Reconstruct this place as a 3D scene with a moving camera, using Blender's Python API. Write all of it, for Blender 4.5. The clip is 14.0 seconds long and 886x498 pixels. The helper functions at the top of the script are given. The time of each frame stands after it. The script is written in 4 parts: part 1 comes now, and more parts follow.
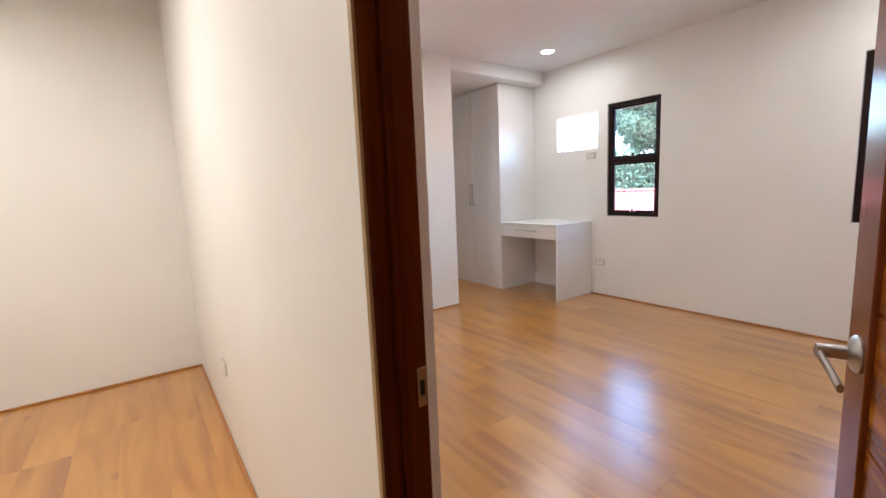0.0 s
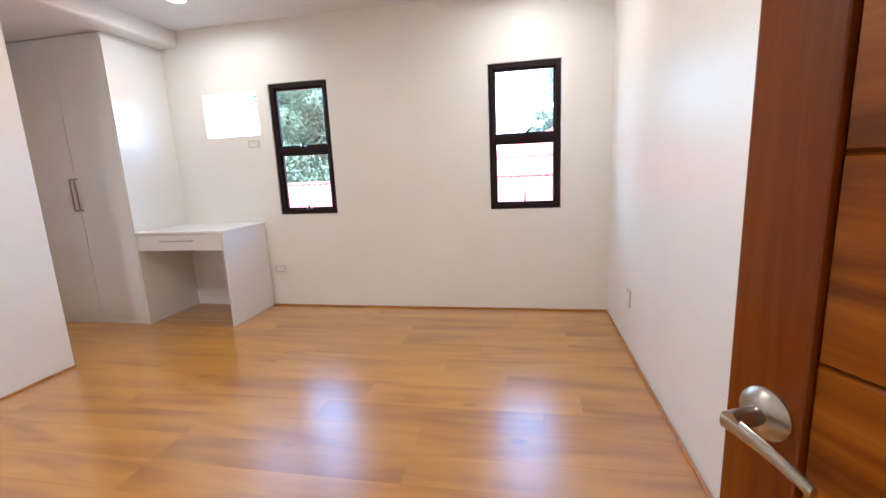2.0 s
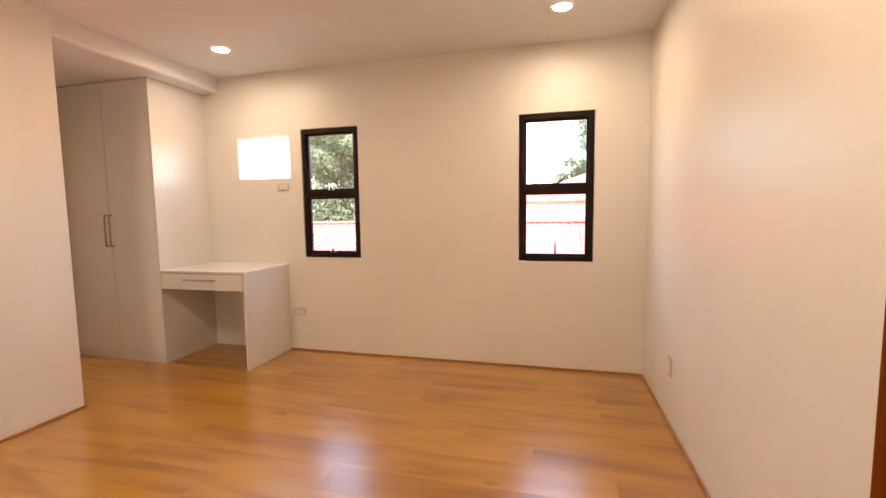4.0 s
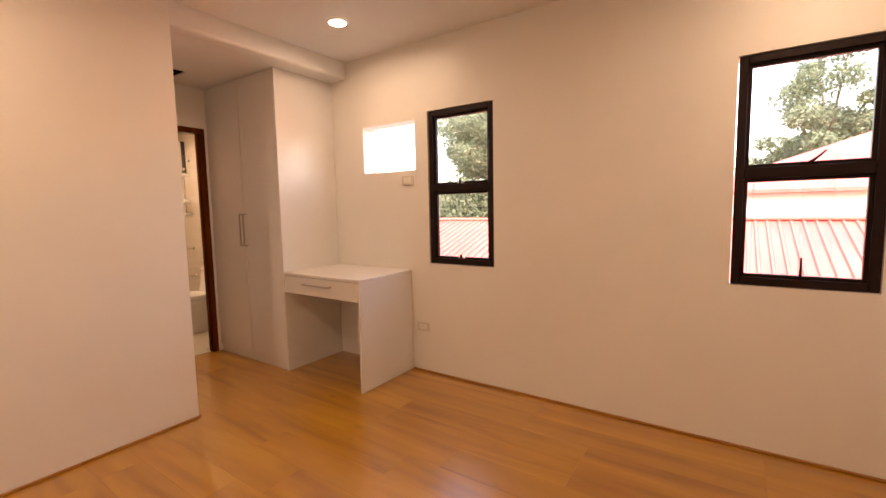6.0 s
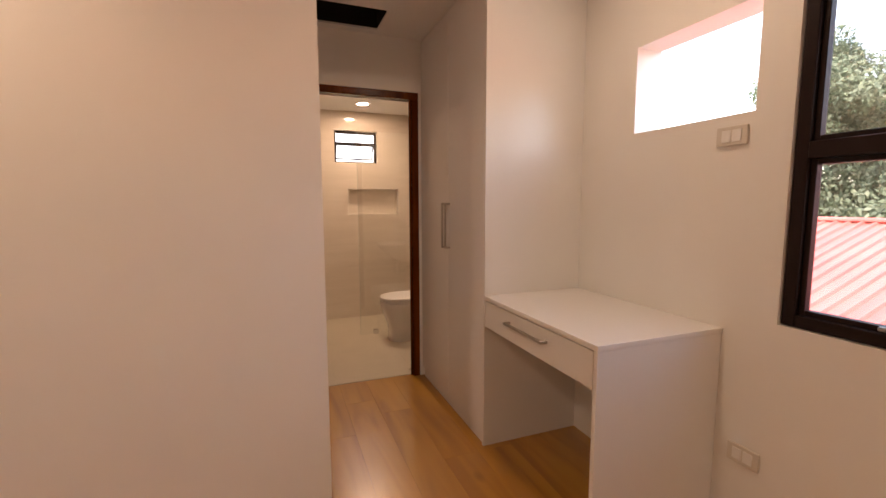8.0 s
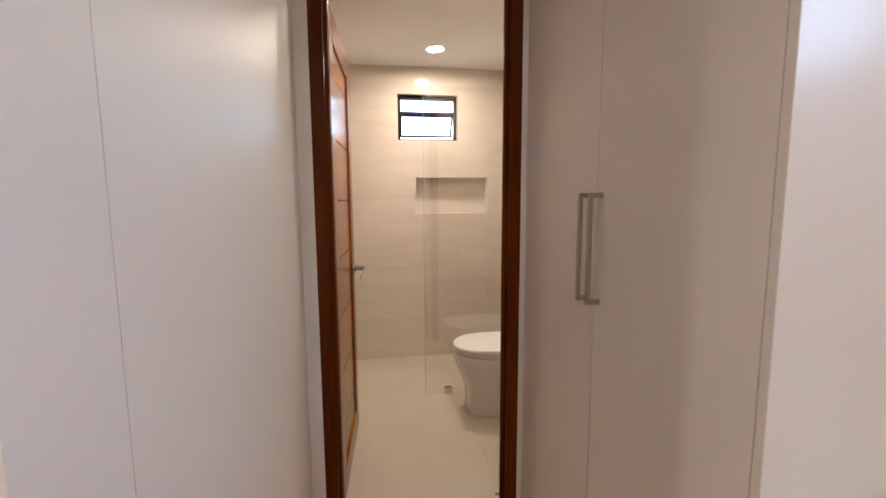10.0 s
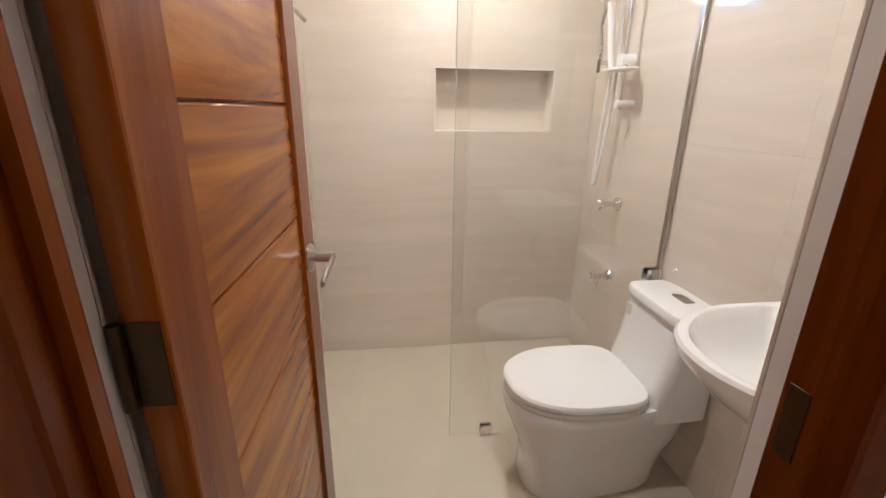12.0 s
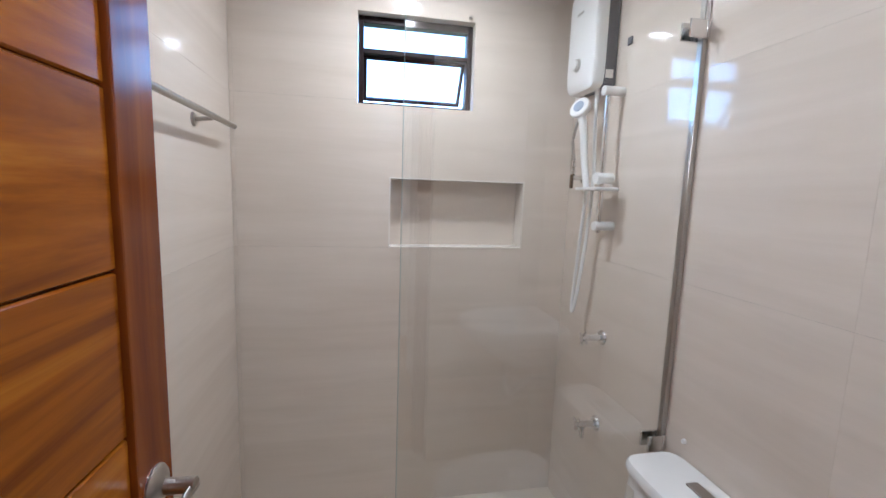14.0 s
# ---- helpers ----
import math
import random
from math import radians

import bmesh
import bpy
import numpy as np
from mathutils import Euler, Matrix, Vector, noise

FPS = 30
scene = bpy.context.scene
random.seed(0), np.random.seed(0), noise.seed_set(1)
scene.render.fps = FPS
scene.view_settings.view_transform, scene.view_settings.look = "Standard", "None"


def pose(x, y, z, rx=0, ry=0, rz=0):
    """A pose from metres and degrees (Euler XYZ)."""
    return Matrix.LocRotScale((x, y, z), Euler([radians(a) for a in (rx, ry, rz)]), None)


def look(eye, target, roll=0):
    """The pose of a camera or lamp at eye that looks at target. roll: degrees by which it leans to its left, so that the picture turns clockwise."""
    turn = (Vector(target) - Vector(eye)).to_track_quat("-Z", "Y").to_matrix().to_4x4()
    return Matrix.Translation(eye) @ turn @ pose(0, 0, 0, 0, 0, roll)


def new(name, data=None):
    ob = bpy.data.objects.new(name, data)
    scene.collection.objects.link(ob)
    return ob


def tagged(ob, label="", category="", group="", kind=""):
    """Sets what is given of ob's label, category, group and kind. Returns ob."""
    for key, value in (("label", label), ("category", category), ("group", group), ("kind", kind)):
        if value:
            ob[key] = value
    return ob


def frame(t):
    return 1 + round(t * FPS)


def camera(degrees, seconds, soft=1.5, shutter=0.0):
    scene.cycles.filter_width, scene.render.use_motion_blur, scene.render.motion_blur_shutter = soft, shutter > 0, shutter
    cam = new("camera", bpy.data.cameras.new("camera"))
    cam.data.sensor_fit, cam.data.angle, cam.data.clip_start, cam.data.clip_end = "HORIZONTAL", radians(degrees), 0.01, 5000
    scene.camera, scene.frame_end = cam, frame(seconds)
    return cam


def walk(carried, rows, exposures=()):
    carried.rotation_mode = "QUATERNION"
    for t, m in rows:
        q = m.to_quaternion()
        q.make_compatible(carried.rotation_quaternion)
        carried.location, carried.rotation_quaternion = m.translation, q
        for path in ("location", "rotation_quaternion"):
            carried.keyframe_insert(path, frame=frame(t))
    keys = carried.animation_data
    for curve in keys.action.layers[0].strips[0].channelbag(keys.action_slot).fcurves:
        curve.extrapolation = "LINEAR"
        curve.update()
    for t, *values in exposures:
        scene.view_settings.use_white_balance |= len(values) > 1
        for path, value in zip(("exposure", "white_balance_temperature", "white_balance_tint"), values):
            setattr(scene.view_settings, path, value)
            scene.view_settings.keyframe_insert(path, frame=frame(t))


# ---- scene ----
cam = camera(92.0, 14.0)
PATH = [
    (0, (0.175, 0.172, 1.262), (1.319, 1.79, 0.989), -2.4),
    (0.5, (0.296, 0.325, 1.248), (1.818, 1.59, 0.959), -2.0),
    (1, (0.425, 0.472, 1.27), (2.122, 1.485, 0.964), -2.5),
    (1.5, (0.556, 0.561, 1.264), (2.392, 1.281, 0.929), -3.5),
    (2, (0.663, 0.68, 1.267), (2.591, 1.062, 0.9), -2.6),
    (2.5, (0.726, 0.698, 1.287), (2.679, 0.982, 0.962), -1.4),
    (5, (0.991, 0.748, 1.328), (2.83, 1.526, 1.216), 0.1),
    (5.5, (1.252, 0.842, 1.312), (3.005, 1.789, 1.152), -0.6),
    (6, (1.631, 0.981, 1.338), (3.281, 2.097, 1.151), -1.1),
    (6.5, (1.986, 1.157, 1.322), (3.418, 2.54, 1.136), -1.1),
    (7, (2.3, 1.398, 1.296), (3.487, 2.995, 1.096), 0.1),
    (7.5, (2.554, 1.708, 1.317), (3.533, 3.439, 1.108), 0.3),
    (8, (2.792, 2.04, 1.327), (3.505, 3.897, 1.114), -0.1),
    (8.5, (2.96, 2.429, 1.296), (3.515, 4.338, 1.078), 0.2),
    (9, (3.077, 2.802, 1.314), (3.526, 4.739, 1.098), -0.2),
    (11.5, (3.317, 4.534, 1.313), (3.526, 6.484, 0.919), 0.6),
    (12, (3.292, 4.825, 1.307), (3.549, 6.709, 0.684), 0.7),
    (12.5, (3.334, 4.98, 1.276), (3.596, 6.817, 0.529), 0.4),
    (13, (3.391, 5.08, 1.262), (3.665, 6.898, 0.475), 0.7),
    (13.5, (3.437, 5.142, 1.316), (3.738, 7.025, 0.715), 1.3),
    (14, (3.426, 5.177, 1.439), (3.8, 7.124, 1.178), 1.9),
]
EXPOSURES = [(0, 4.3, 5350, 7), (2.7, 4.55, 5500, 7), (4.8, 3.95, 9900, 28), (6.5, 3.85, 10200, 31), (7.0, 4.1, 8300, 24), (7.5, 3.95, 7800, 22), (8.1, 3.5, 8600, 28), (8.5, 3.65, 8600, 26), (9, 3.8, 6900, 16),
             (11.3, 4.15, 6000, 12), (12.0, 4.25, 5450, 9), (12.5, 4.65, 5150, 7), (13.3, 4.75, 5150, 7), (14, 3.75, 4750, 8)]
walk(cam, [(t, look(eye, target, roll)) for t, eye, target, roll in PATH], EXPOSURES)

# ---- light and sky ----
world = bpy.data.worlds.new("sky")
scene.world = world
world.use_nodes = True
wn, wl = world.node_tree.nodes, world.node_tree.links
sky = wn.new("ShaderNodeTexSky")
sky.sky_type = "NISHITA"
sky.sun_disc = False
sky.sun_elevation = radians(58)
sky.sun_rotation = radians(250)
sky.air_density, sky.dust_density = 1.0, 2.0
wn["Background"].inputs["Strength"].default_value = 0.15
wl.new(sky.outputs["Color"], wn["Background"].inputs["Color"])
sun = new("sun", bpy.data.lights.new("sun", "SUN"))
sun.data.energy, sun.data.angle, sun.data.color = 0.8, radians(12), (1.0, 0.95, 0.88)
sun.matrix_basis = look((-9.4 * 0.53, -3.4 * 0.53, 8.5), (0, 0, 0))
LAMP_W, LAMP_BATH, HALL_FILL = 0.5, 0.48, 2.2
WARM = (1.0, 0.83, 0.64)


# ---- materials ----
def mat(name, color=(0.8, 0.8, 0.8), rough=0.5, metal=0.0, spec=0.5):
    m = bpy.data.materials.new(name)
    m.use_nodes = True
    b = m.node_tree.nodes["Principled BSDF"]
    b.inputs["Base Color"].default_value = (*color, 1)
    b.inputs["Roughness"].default_value = rough
    b.inputs["Metallic"].default_value = metal
    b.inputs["Specular IOR Level"].default_value = spec
    return m, m.node_tree.nodes, m.node_tree.links, b


def coords(n, l, scale=(1, 1, 1), source="Object", rot=(0, 0, 0)):
    tc, mp = n.new("ShaderNodeTexCoord"), n.new("ShaderNodeMapping")
    mp.inputs["Scale"].default_value = scale
    mp.inputs["Rotation"].default_value = rot
    l.new(tc.outputs[source], mp.inputs["Vector"])
    return mp.outputs["Vector"]


def noise_tex(n, l, vec, scale, detail=4, rough=0.55, dist=0.0):
    t = n.new("ShaderNodeTexNoise")
    t.inputs["Scale"].default_value, t.inputs["Detail"].default_value = scale, detail
    t.inputs["Roughness"].default_value, t.inputs["Distortion"].default_value = rough, dist
    l.new(vec, t.inputs["Vector"])
    return t.outputs["Fac"]


def ramp(n, l, fac, stops):
    r = n.new("ShaderNodeValToRGB")
    e = r.color_ramp.elements
    while len(e) < len(stops):
        e.new(0.5)
    for el, (p, c) in zip(e, stops):
        el.position, el.color = p, (*c, 1)
    l.new(fac, r.inputs["Fac"])
    return r.outputs["Color"]


def mix(n, l, a, b, fac, kind="MIX"):
    x = n.new("ShaderNodeMix")
    x.data_type, x.blend_type = "RGBA", kind
    for s, v in ((x.inputs[6], a), (x.inputs[7], b), (x.inputs[0], fac)):
        if isinstance(v, (int, float)):
            s.default_value = v
        elif isinstance(v, tuple):
            s.default_value = (*v, 1)
        else:
            l.new(v, s)
    return x.outputs[2]


def bump(n, l, b, height, strength=0.2, dist=0.002):
    k = n.new("ShaderNodeBump")
    k.inputs["Strength"].default_value, k.inputs["Distance"].default_value = strength, dist
    l.new(height, k.inputs["Height"])
    l.new(k.outputs["Normal"], b.inputs["Normal"])


def painted(name, color, rough=0.55, wear=0.04, grain=0.15):
    m, n, l, b = mat(name, color, rough)
    v = coords(n, l)
    big = noise_tex(n, l, v, 1.3, 3)
    dark = tuple(c * (1 - wear) for c in color)
    l.new(ramp(n, l, big, [(0.35, dark), (0.65, color)]), b.inputs["Base Color"])
    bump(n, l, b, noise_tex(n, l, v, 140, 3), grain, 0.0012)
    return m


def wood(name, dark, mid, light, axis="z", rough=0.3, coat=0.3, per_object=True):
    m, n, l, b = mat(name, mid, rough)
    s = {"x": (0.9, 9, 9), "y": (9, 0.9, 9), "z": (9, 9, 0.9)}[axis]
    v = coords(n, l, s)
    if per_object:
        oi, ad, sc = n.new("ShaderNodeObjectInfo"), n.new("ShaderNodeVectorMath"), n.new("ShaderNodeVectorMath")
        sc.operation = "SCALE"
        cb = n.new("ShaderNodeCombineXYZ")
        for i in range(3):
            l.new(oi.outputs["Random"], cb.inputs[i])
        l.new(cb.outputs[0], sc.inputs[0])
        sc.inputs["Scale"].default_value = 37.0
        l.new(v, ad.inputs[0])
        l.new(sc.outputs[0], ad.inputs[1])
        v = ad.outputs[0]
    f = noise_tex(n, l, v, 1.0, 6, 0.6, 0.8)
    g = noise_tex(n, l, v, 6.0, 4, 0.6, 0.2)
    c = ramp(n, l, f, [(0.34, dark), (0.5, mid), (0.66, light)])
    c = mix(n, l, c, ramp(n, l, g, [(0.3, tuple(x * 0.75 for x in mid)), (0.7, tuple(min(1, x * 1.1) for x in mid))]), 0.35)
    l.new(c, b.inputs["Base Color"])
    b.inputs["Specular IOR Level"].default_value = 0.3
    b.inputs["Coat Weight"].default_value, b.inputs["Coat Roughness"].default_value = coat, 0.15
    bump(n, l, b, g, 0.12, 0.001)
    return m


def floor_wood():
    m, n, l, b = mat("oak_laminate", (0.5, 0.27, 0.1), 0.33)
    tc = n.new("ShaderNodeTexCoord")
    oi = n.new("ShaderNodeObjectInfo")
    cb, sc, ad = n.new("ShaderNodeCombineXYZ"), n.new("ShaderNodeVectorMath"), n.new("ShaderNodeVectorMath")
    for i in range(3):
        l.new(oi.outputs["Random"], cb.inputs[i])
    sc.operation = "SCALE"
    sc.inputs["Scale"].default_value = 53.0
    l.new(cb.outputs[0], sc.inputs[0])
    l.new(tc.outputs["Object"], ad.inputs[0])
    l.new(sc.outputs[0], ad.inputs[1])
    mp = n.new("ShaderNodeMapping")
    mp.inputs["Scale"].default_value = (6.0, 0.75, 6.0)
    l.new(ad.outputs[0], mp.inputs["Vector"])
    f = noise_tex(n, l, mp.outputs[0], 1.3, 2, 0.45, 0.9)
    g = noise_tex(n, l, mp.outputs[0], 7.0, 2, 0.5, 0.2)
    base = ramp(n, l, f, [(0.26, (0.31, 0.108, 0.006)), (0.5, (0.45, 0.192, 0.014)), (0.74, (0.54, 0.258, 0.025))])
    base = mix(n, l, base, ramp(n, l, g, [(0.3, (0.35, 0.145, 0.018)), (0.7, (0.50, 0.23, 0.035))]), 0.08)
    shade = ramp(n, l, oi.outputs["Random"], [(0.0, (0.90, 0.89, 0.87)), (1.0, (1.04, 1.04, 1.04))])
    base = mix(n, l, base, shade, 1.0, "MULTIPLY")
    mk = n.new("ShaderNodeMapping")
    mk.inputs["Scale"].default_value = (3.0, 1.5, 1.0)
    l.new(ad.outputs[0], mk.inputs["Vector"])
    vo = n.new("ShaderNodeTexVoronoi")
    vo.inputs["Scale"].default_value = 1.0
    l.new(mk.outputs[0], vo.inputs["Vector"])
    knot = ramp(n, l, vo.outputs["Distance"], [(0.02, (0.42, 0.32, 0.24)), (0.09, (1.0, 1.0, 1.0))])
    l.new(mix(n, l, base, knot, 0.75, "MULTIPLY"), b.inputs["Base Color"])
    rr = ramp(n, l, g, [(0.2, (0.29, 0.29, 0.29)), (0.8, (0.31, 0.31, 0.31))])
    l.new(rr, b.inputs["Roughness"])
    b.inputs["Specular IOR Level"].default_value = 0.6
    b.inputs["Coat Weight"].default_value, b.inputs["Coat Roughness"].default_value = 1.0, 0.25
    b.inputs["Coat IOR"].default_value = 1.62
    return m


def stone_tile(name, a, c, rough, scale=(1.2, 14, 14), mottled=False):
    m, n, l, b = mat(name, a, rough)
    oi, cb, sc, ad = (n.new(k) for k in ("ShaderNodeObjectInfo", "ShaderNodeCombineXYZ", "ShaderNodeVectorMath", "ShaderNodeVectorMath"))
    tc, mp = n.new("ShaderNodeTexCoord"), n.new("ShaderNodeMapping")
    for i in range(3):
        l.new(oi.outputs["Random"], cb.inputs[i])
    sc.operation = "SCALE"
    sc.inputs["Scale"].default_value = 11.0
    l.new(cb.outputs[0], sc.inputs[0])
    mp.inputs["Scale"].default_value = scale
    l.new(tc.outputs["Object"], mp.inputs["Vector"])
    l.new(mp.outputs[0], ad.inputs[0])
    l.new(sc.outputs[0], ad.inputs[1])
    f = noise_tex(n, l, ad.outputs[0], 1.0, 5, 0.6, 0.5)
    l.new(ramp(n, l, f, [(0.3, c), (0.7, a)]), b.inputs["Base Color"])
    bump(n, l, b, f, 0.02, 0.0005)
    b.inputs["Specular IOR Level"].default_value = 0.7
    return m


WALL = painted("wall_paint", (0.84, 0.82, 0.78), 0.42)
CEIL = painted("ceiling_paint", (0.80, 0.79, 0.775), 0.7)
REVEAL = painted("reveal_paint", (0.82, 0.81, 0.80), 0.6)
OUTER = painted("outer_render", (0.72, 0.70, 0.66), 0.85, 0.12, 0.5)
LAMINATE = painted("white_laminate", (0.80, 0.785, 0.76), 0.27, 0.03, 0.05)
OAK = floor_wood()
UNDER = painted("floor_underlay", (0.06, 0.035, 0.02), 0.9)
MAHOG = wood("stained_wood_upright", (0.085, 0.013, 0.001), (0.175, 0.036, 0.0015), (0.27, 0.070, 0.004), "z", 0.2, 0.0)
MAHOG_X = wood("stained_wood_across", (0.075, 0.011, 0.001), (0.30, 0.085, 0.002), (0.56, 0.22, 0.009), "x", 0.2, 0.0)
FRAMEW = wood("dark_frame_wood", (0.045, 0.006, 0.0005), (0.105, 0.019, 0.0008), (0.18, 0.040, 0.0015), "z", 0.24, 0.0)
FRAMEW.node_tree.nodes["Principled BSDF"].inputs["Specular IOR Level"].default_value = 0.18
SKIRT = wood("skirting_wood", (0.30, 0.12, 0.03), (0.42, 0.18, 0.05), (0.5, 0.23, 0.07), "y", 0.4)
PUTTY = painted("bare_wood_edge", (0.42, 0.28, 0.13), 0.6, 0.2)
TILE = stone_tile("beige_wall_tile", (0.71, 0.63, 0.54), (0.64, 0.56, 0.47), 0.07)
FTILE = stone_tile("beige_floor_tile", (0.60, 0.53, 0.42), (0.55, 0.485, 0.38), 0.38, (3, 3, 3))
GROUT = painted("grout", (0.74, 0.70, 0.63), 0.9)
ALU = painted("dark_bronze_aluminium", (0.016, 0.006, 0.005), 0.45, 0.2, 0.05)
ALU.node_tree.nodes["Principled BSDF"].inputs["Specular IOR Level"].default_value = 0.2
STEEL = mat("brushed_steel", (0.46, 0.44, 0.41), 0.28, 1.0)[0]
CHROME = mat("chrome", (0.72, 0.72, 0.72), 0.1, 1.0)[0]
BRASS = mat("aged_brass", (0.085, 0.058, 0.032), 0.4, 1.0)[0]
NICHEW = painted("pale_tile_trim", (0.74, 0.69, 0.62), 0.2, 0.04, 0.03)
CERAMIC = mat("white_ceramic", (0.79, 0.78, 0.76), 0.08)[0]
PLASTIC = mat("white_plastic", (0.80, 0.79, 0.77), 0.32)[0]
GREYPL = mat("dark_grey_plastic", (0.035, 0.037, 0.05), 0.3)[0]
SWITCH = mat("switch_plastic", (0.66, 0.62, 0.56), 0.4)[0]
RUBBER = mat("black_rubber", (0.015, 0.015, 0.015), 0.6)[0]
# flat black that stands in for shade in the hatch and latch hole
BLACK = mat("black_for_shade", (0.006, 0.006, 0.006), 0.95)[0]
REDROOF, _n, _l, _b = mat("red_painted_metal", (0.45, 0.10, 0.09), 0.45)
_l.new(ramp(_n, _l, noise_tex(_n, _l, coords(_n, _l), 0.9, 4), [(0.3, (0.36, 0.075, 0.065)), (0.7, (0.46, 0.12, 0.10))]), _b.inputs["Base Color"])
BARK = painted("bark", (0.12, 0.09, 0.06), 0.95, 0.4, 0.8)
GRASS, _n, _l, _b = mat("grass", (0.08, 0.12, 0.04), 0.95)
_l.new(ramp(_n, _l, noise_tex(_n, _l, coords(_n, _l), 0.35, 6), [(0.3, (0.05, 0.08, 0.025)), (0.7, (0.12, 0.13, 0.06))]), _b.inputs["Base Color"])
LEAF, _n, _l, _b = mat("leaves", (0.07, 0.12, 0.04), 0.55)
_g = _n.new("ShaderNodeNewGeometry")
_l.new(ramp(_n, _l, _g.outputs["Random Per Island"], [(0.0, (0.085, 0.125, 0.08)), (0.6, (0.12, 0.175, 0.11)), (1.0, (0.15, 0.20, 0.13))]), _b.inputs["Base Color"])

_tr, _mx, _src = _n.new("ShaderNodeBsdfTranslucent"), _n.new("ShaderNodeMixShader"), _b.inputs["Base Color"].links[0].from_socket
_mx.inputs[0].default_value = 0.4
_l.new(_src, _tr.inputs["Color"])
_l.new(_b.outputs[0], _mx.inputs[1])
_l.new(_tr.outputs[0], _mx.inputs[2])
_l.new(_mx.outputs[0], _n["Material Output"].inputs["Surface"])


def glass_mat(name, tint):
    m, n, l, b = mat(name, tint, 0.0)
    tr, gl, mx, lw, pw, ma = (n.new(k) for k in ("ShaderNodeBsdfTransparent", "ShaderNodeBsdfGlossy", "ShaderNodeMixShader", "ShaderNodeLayerWeight", "ShaderNodeMath", "ShaderNodeMath"))
    pw.operation, ma.operation = "POWER", "MULTIPLY_ADD"
    pw.inputs[1].default_value, ma.inputs[1].default_value, ma.inputs[2].default_value = 4.0, 0.8, 0.075
    l.new(lw.outputs["Facing"], pw.inputs[0])
    l.new(pw.outputs[0], ma.inputs[0])
    gl.inputs["Roughness"].default_value = 0.01
    tr.inputs["Color"].default_value = (*tint, 1)
    l.new(ma.outputs[0], mx.inputs[0])
    l.new(tr.outputs[0], mx.inputs[1])
    l.new(gl.outputs[0], mx.inputs[2])
    l.new(mx.outputs[0], n["Material Output"].inputs["Surface"])
    return m


GLASS = glass_mat("window_glass", (0.95, 0.97, 0.97))
SHOWERGLASS = glass_mat("shower_glass", (0.985, 0.99, 0.985))
GLASSEDGE = mat("glass_edge", (0.45, 0.52, 0.48), 0.2)[0]


def emitter(name, color, strength):
    m, n, l, b = mat(name, color, 0.5)
    b.inputs["Emission Color"].default_value = (*color, 1)
    b.inputs["Emission Strength"].default_value = strength
    return m


GLOW = emitter("lit_diffuser", (1.0, 0.93, 0.82), 9.0)


# ---- mesh helpers ----
def finish(ob, bm, material, smooth=False):
    bmesh.ops.recalc_face_normals(bm, faces=bm.faces)
    if smooth:
        for f in bm.faces:
            f.smooth = True
        for e in bm.edges:
            if len(e.link_faces) == 2:
                p, q = e.link_faces
                turn, small, large = p.normal.angle(q.normal, 0.0), *sorted((p.calc_area(), q.calc_area()))
                flat = large > 12 * small and len(p.verts) == len(q.verts) == 4 and turn > 0.15
                e.smooth = turn < radians(38) and not flat
    me = bpy.data.meshes.new(ob)
    bm.to_mesh(me)
    bm.free()
    me.materials.append(material)
    return me


def part(name, bm, material, parent=None, label="", smooth=True, at=None):
    ob = new(name, finish(name, bm, material, smooth))
    if parent:
        ob.parent = parent
    if at is not None:
        ob.matrix_basis = at
    if label:
        tagged(ob, label)
    return ob


def thing(name, m, label, category, group="", kind=""):
    ob = new(name)
    ob.empty_display_size = 0.1
    ob.matrix_basis = m
    return tagged(ob, label, category, group, kind)


def add_box(bm, x0, x1, y0, y1, z0, z1, bevel=0.0, seg=2):
    r = bmesh.ops.create_cube(bm, size=1.0)
    for v in r["verts"]:
        v.co = Vector(((x0 + x1) / 2 + v.co.x * (x1 - x0), (y0 + y1) / 2 + v.co.y * (y1 - y0), (z0 + z1) / 2 + v.co.z * (z1 - z0)))
    if bevel:
        es = list({e for v in r["verts"] for e in v.link_edges})
        bmesh.ops.bevel(bm, geom=es, offset=bevel, segments=seg, affect="EDGES", profile=0.5)
    return bm


def box(x0, x1, y0, y1, z0, z1, bevel=0.0, seg=2):
    return add_box(bmesh.new(), x0, x1, y0, y1, z0, z1, bevel, seg)


def add_cyl(bm, a, b, r0, r1=None, n=20):
    a, b = Vector(a), Vector(b)
    q = (b - a).to_track_quat("Z", "Y").to_matrix().to_4x4()
    bmesh.ops.create_cone(bm, cap_ends=True, segments=n, radius1=r0, radius2=r0 if r1 is None else r1, depth=(b - a).length,
                          matrix=Matrix.Translation((a + b) / 2) @ q)
    return bm


def cyl(a, b, r0, r1=None, n=20):
    return add_cyl(bmesh.new(), a, b, r0, r1, n)


def loft(rings, cap=True):
    bm = bmesh.new()
    vs = [[bm.verts.new(p) for p in ring] for ring in rings]
    k = len(rings[0])
    for r0, r1 in zip(vs, vs[1:]):
        for i in range(k):
            bm.faces.new((r0[i], r0[(i + 1) % k], r1[(i + 1) % k], r1[i]))
    if cap:
        bm.faces.new(vs[0][::-1])
        bm.faces.new(vs[-1])
    return bm


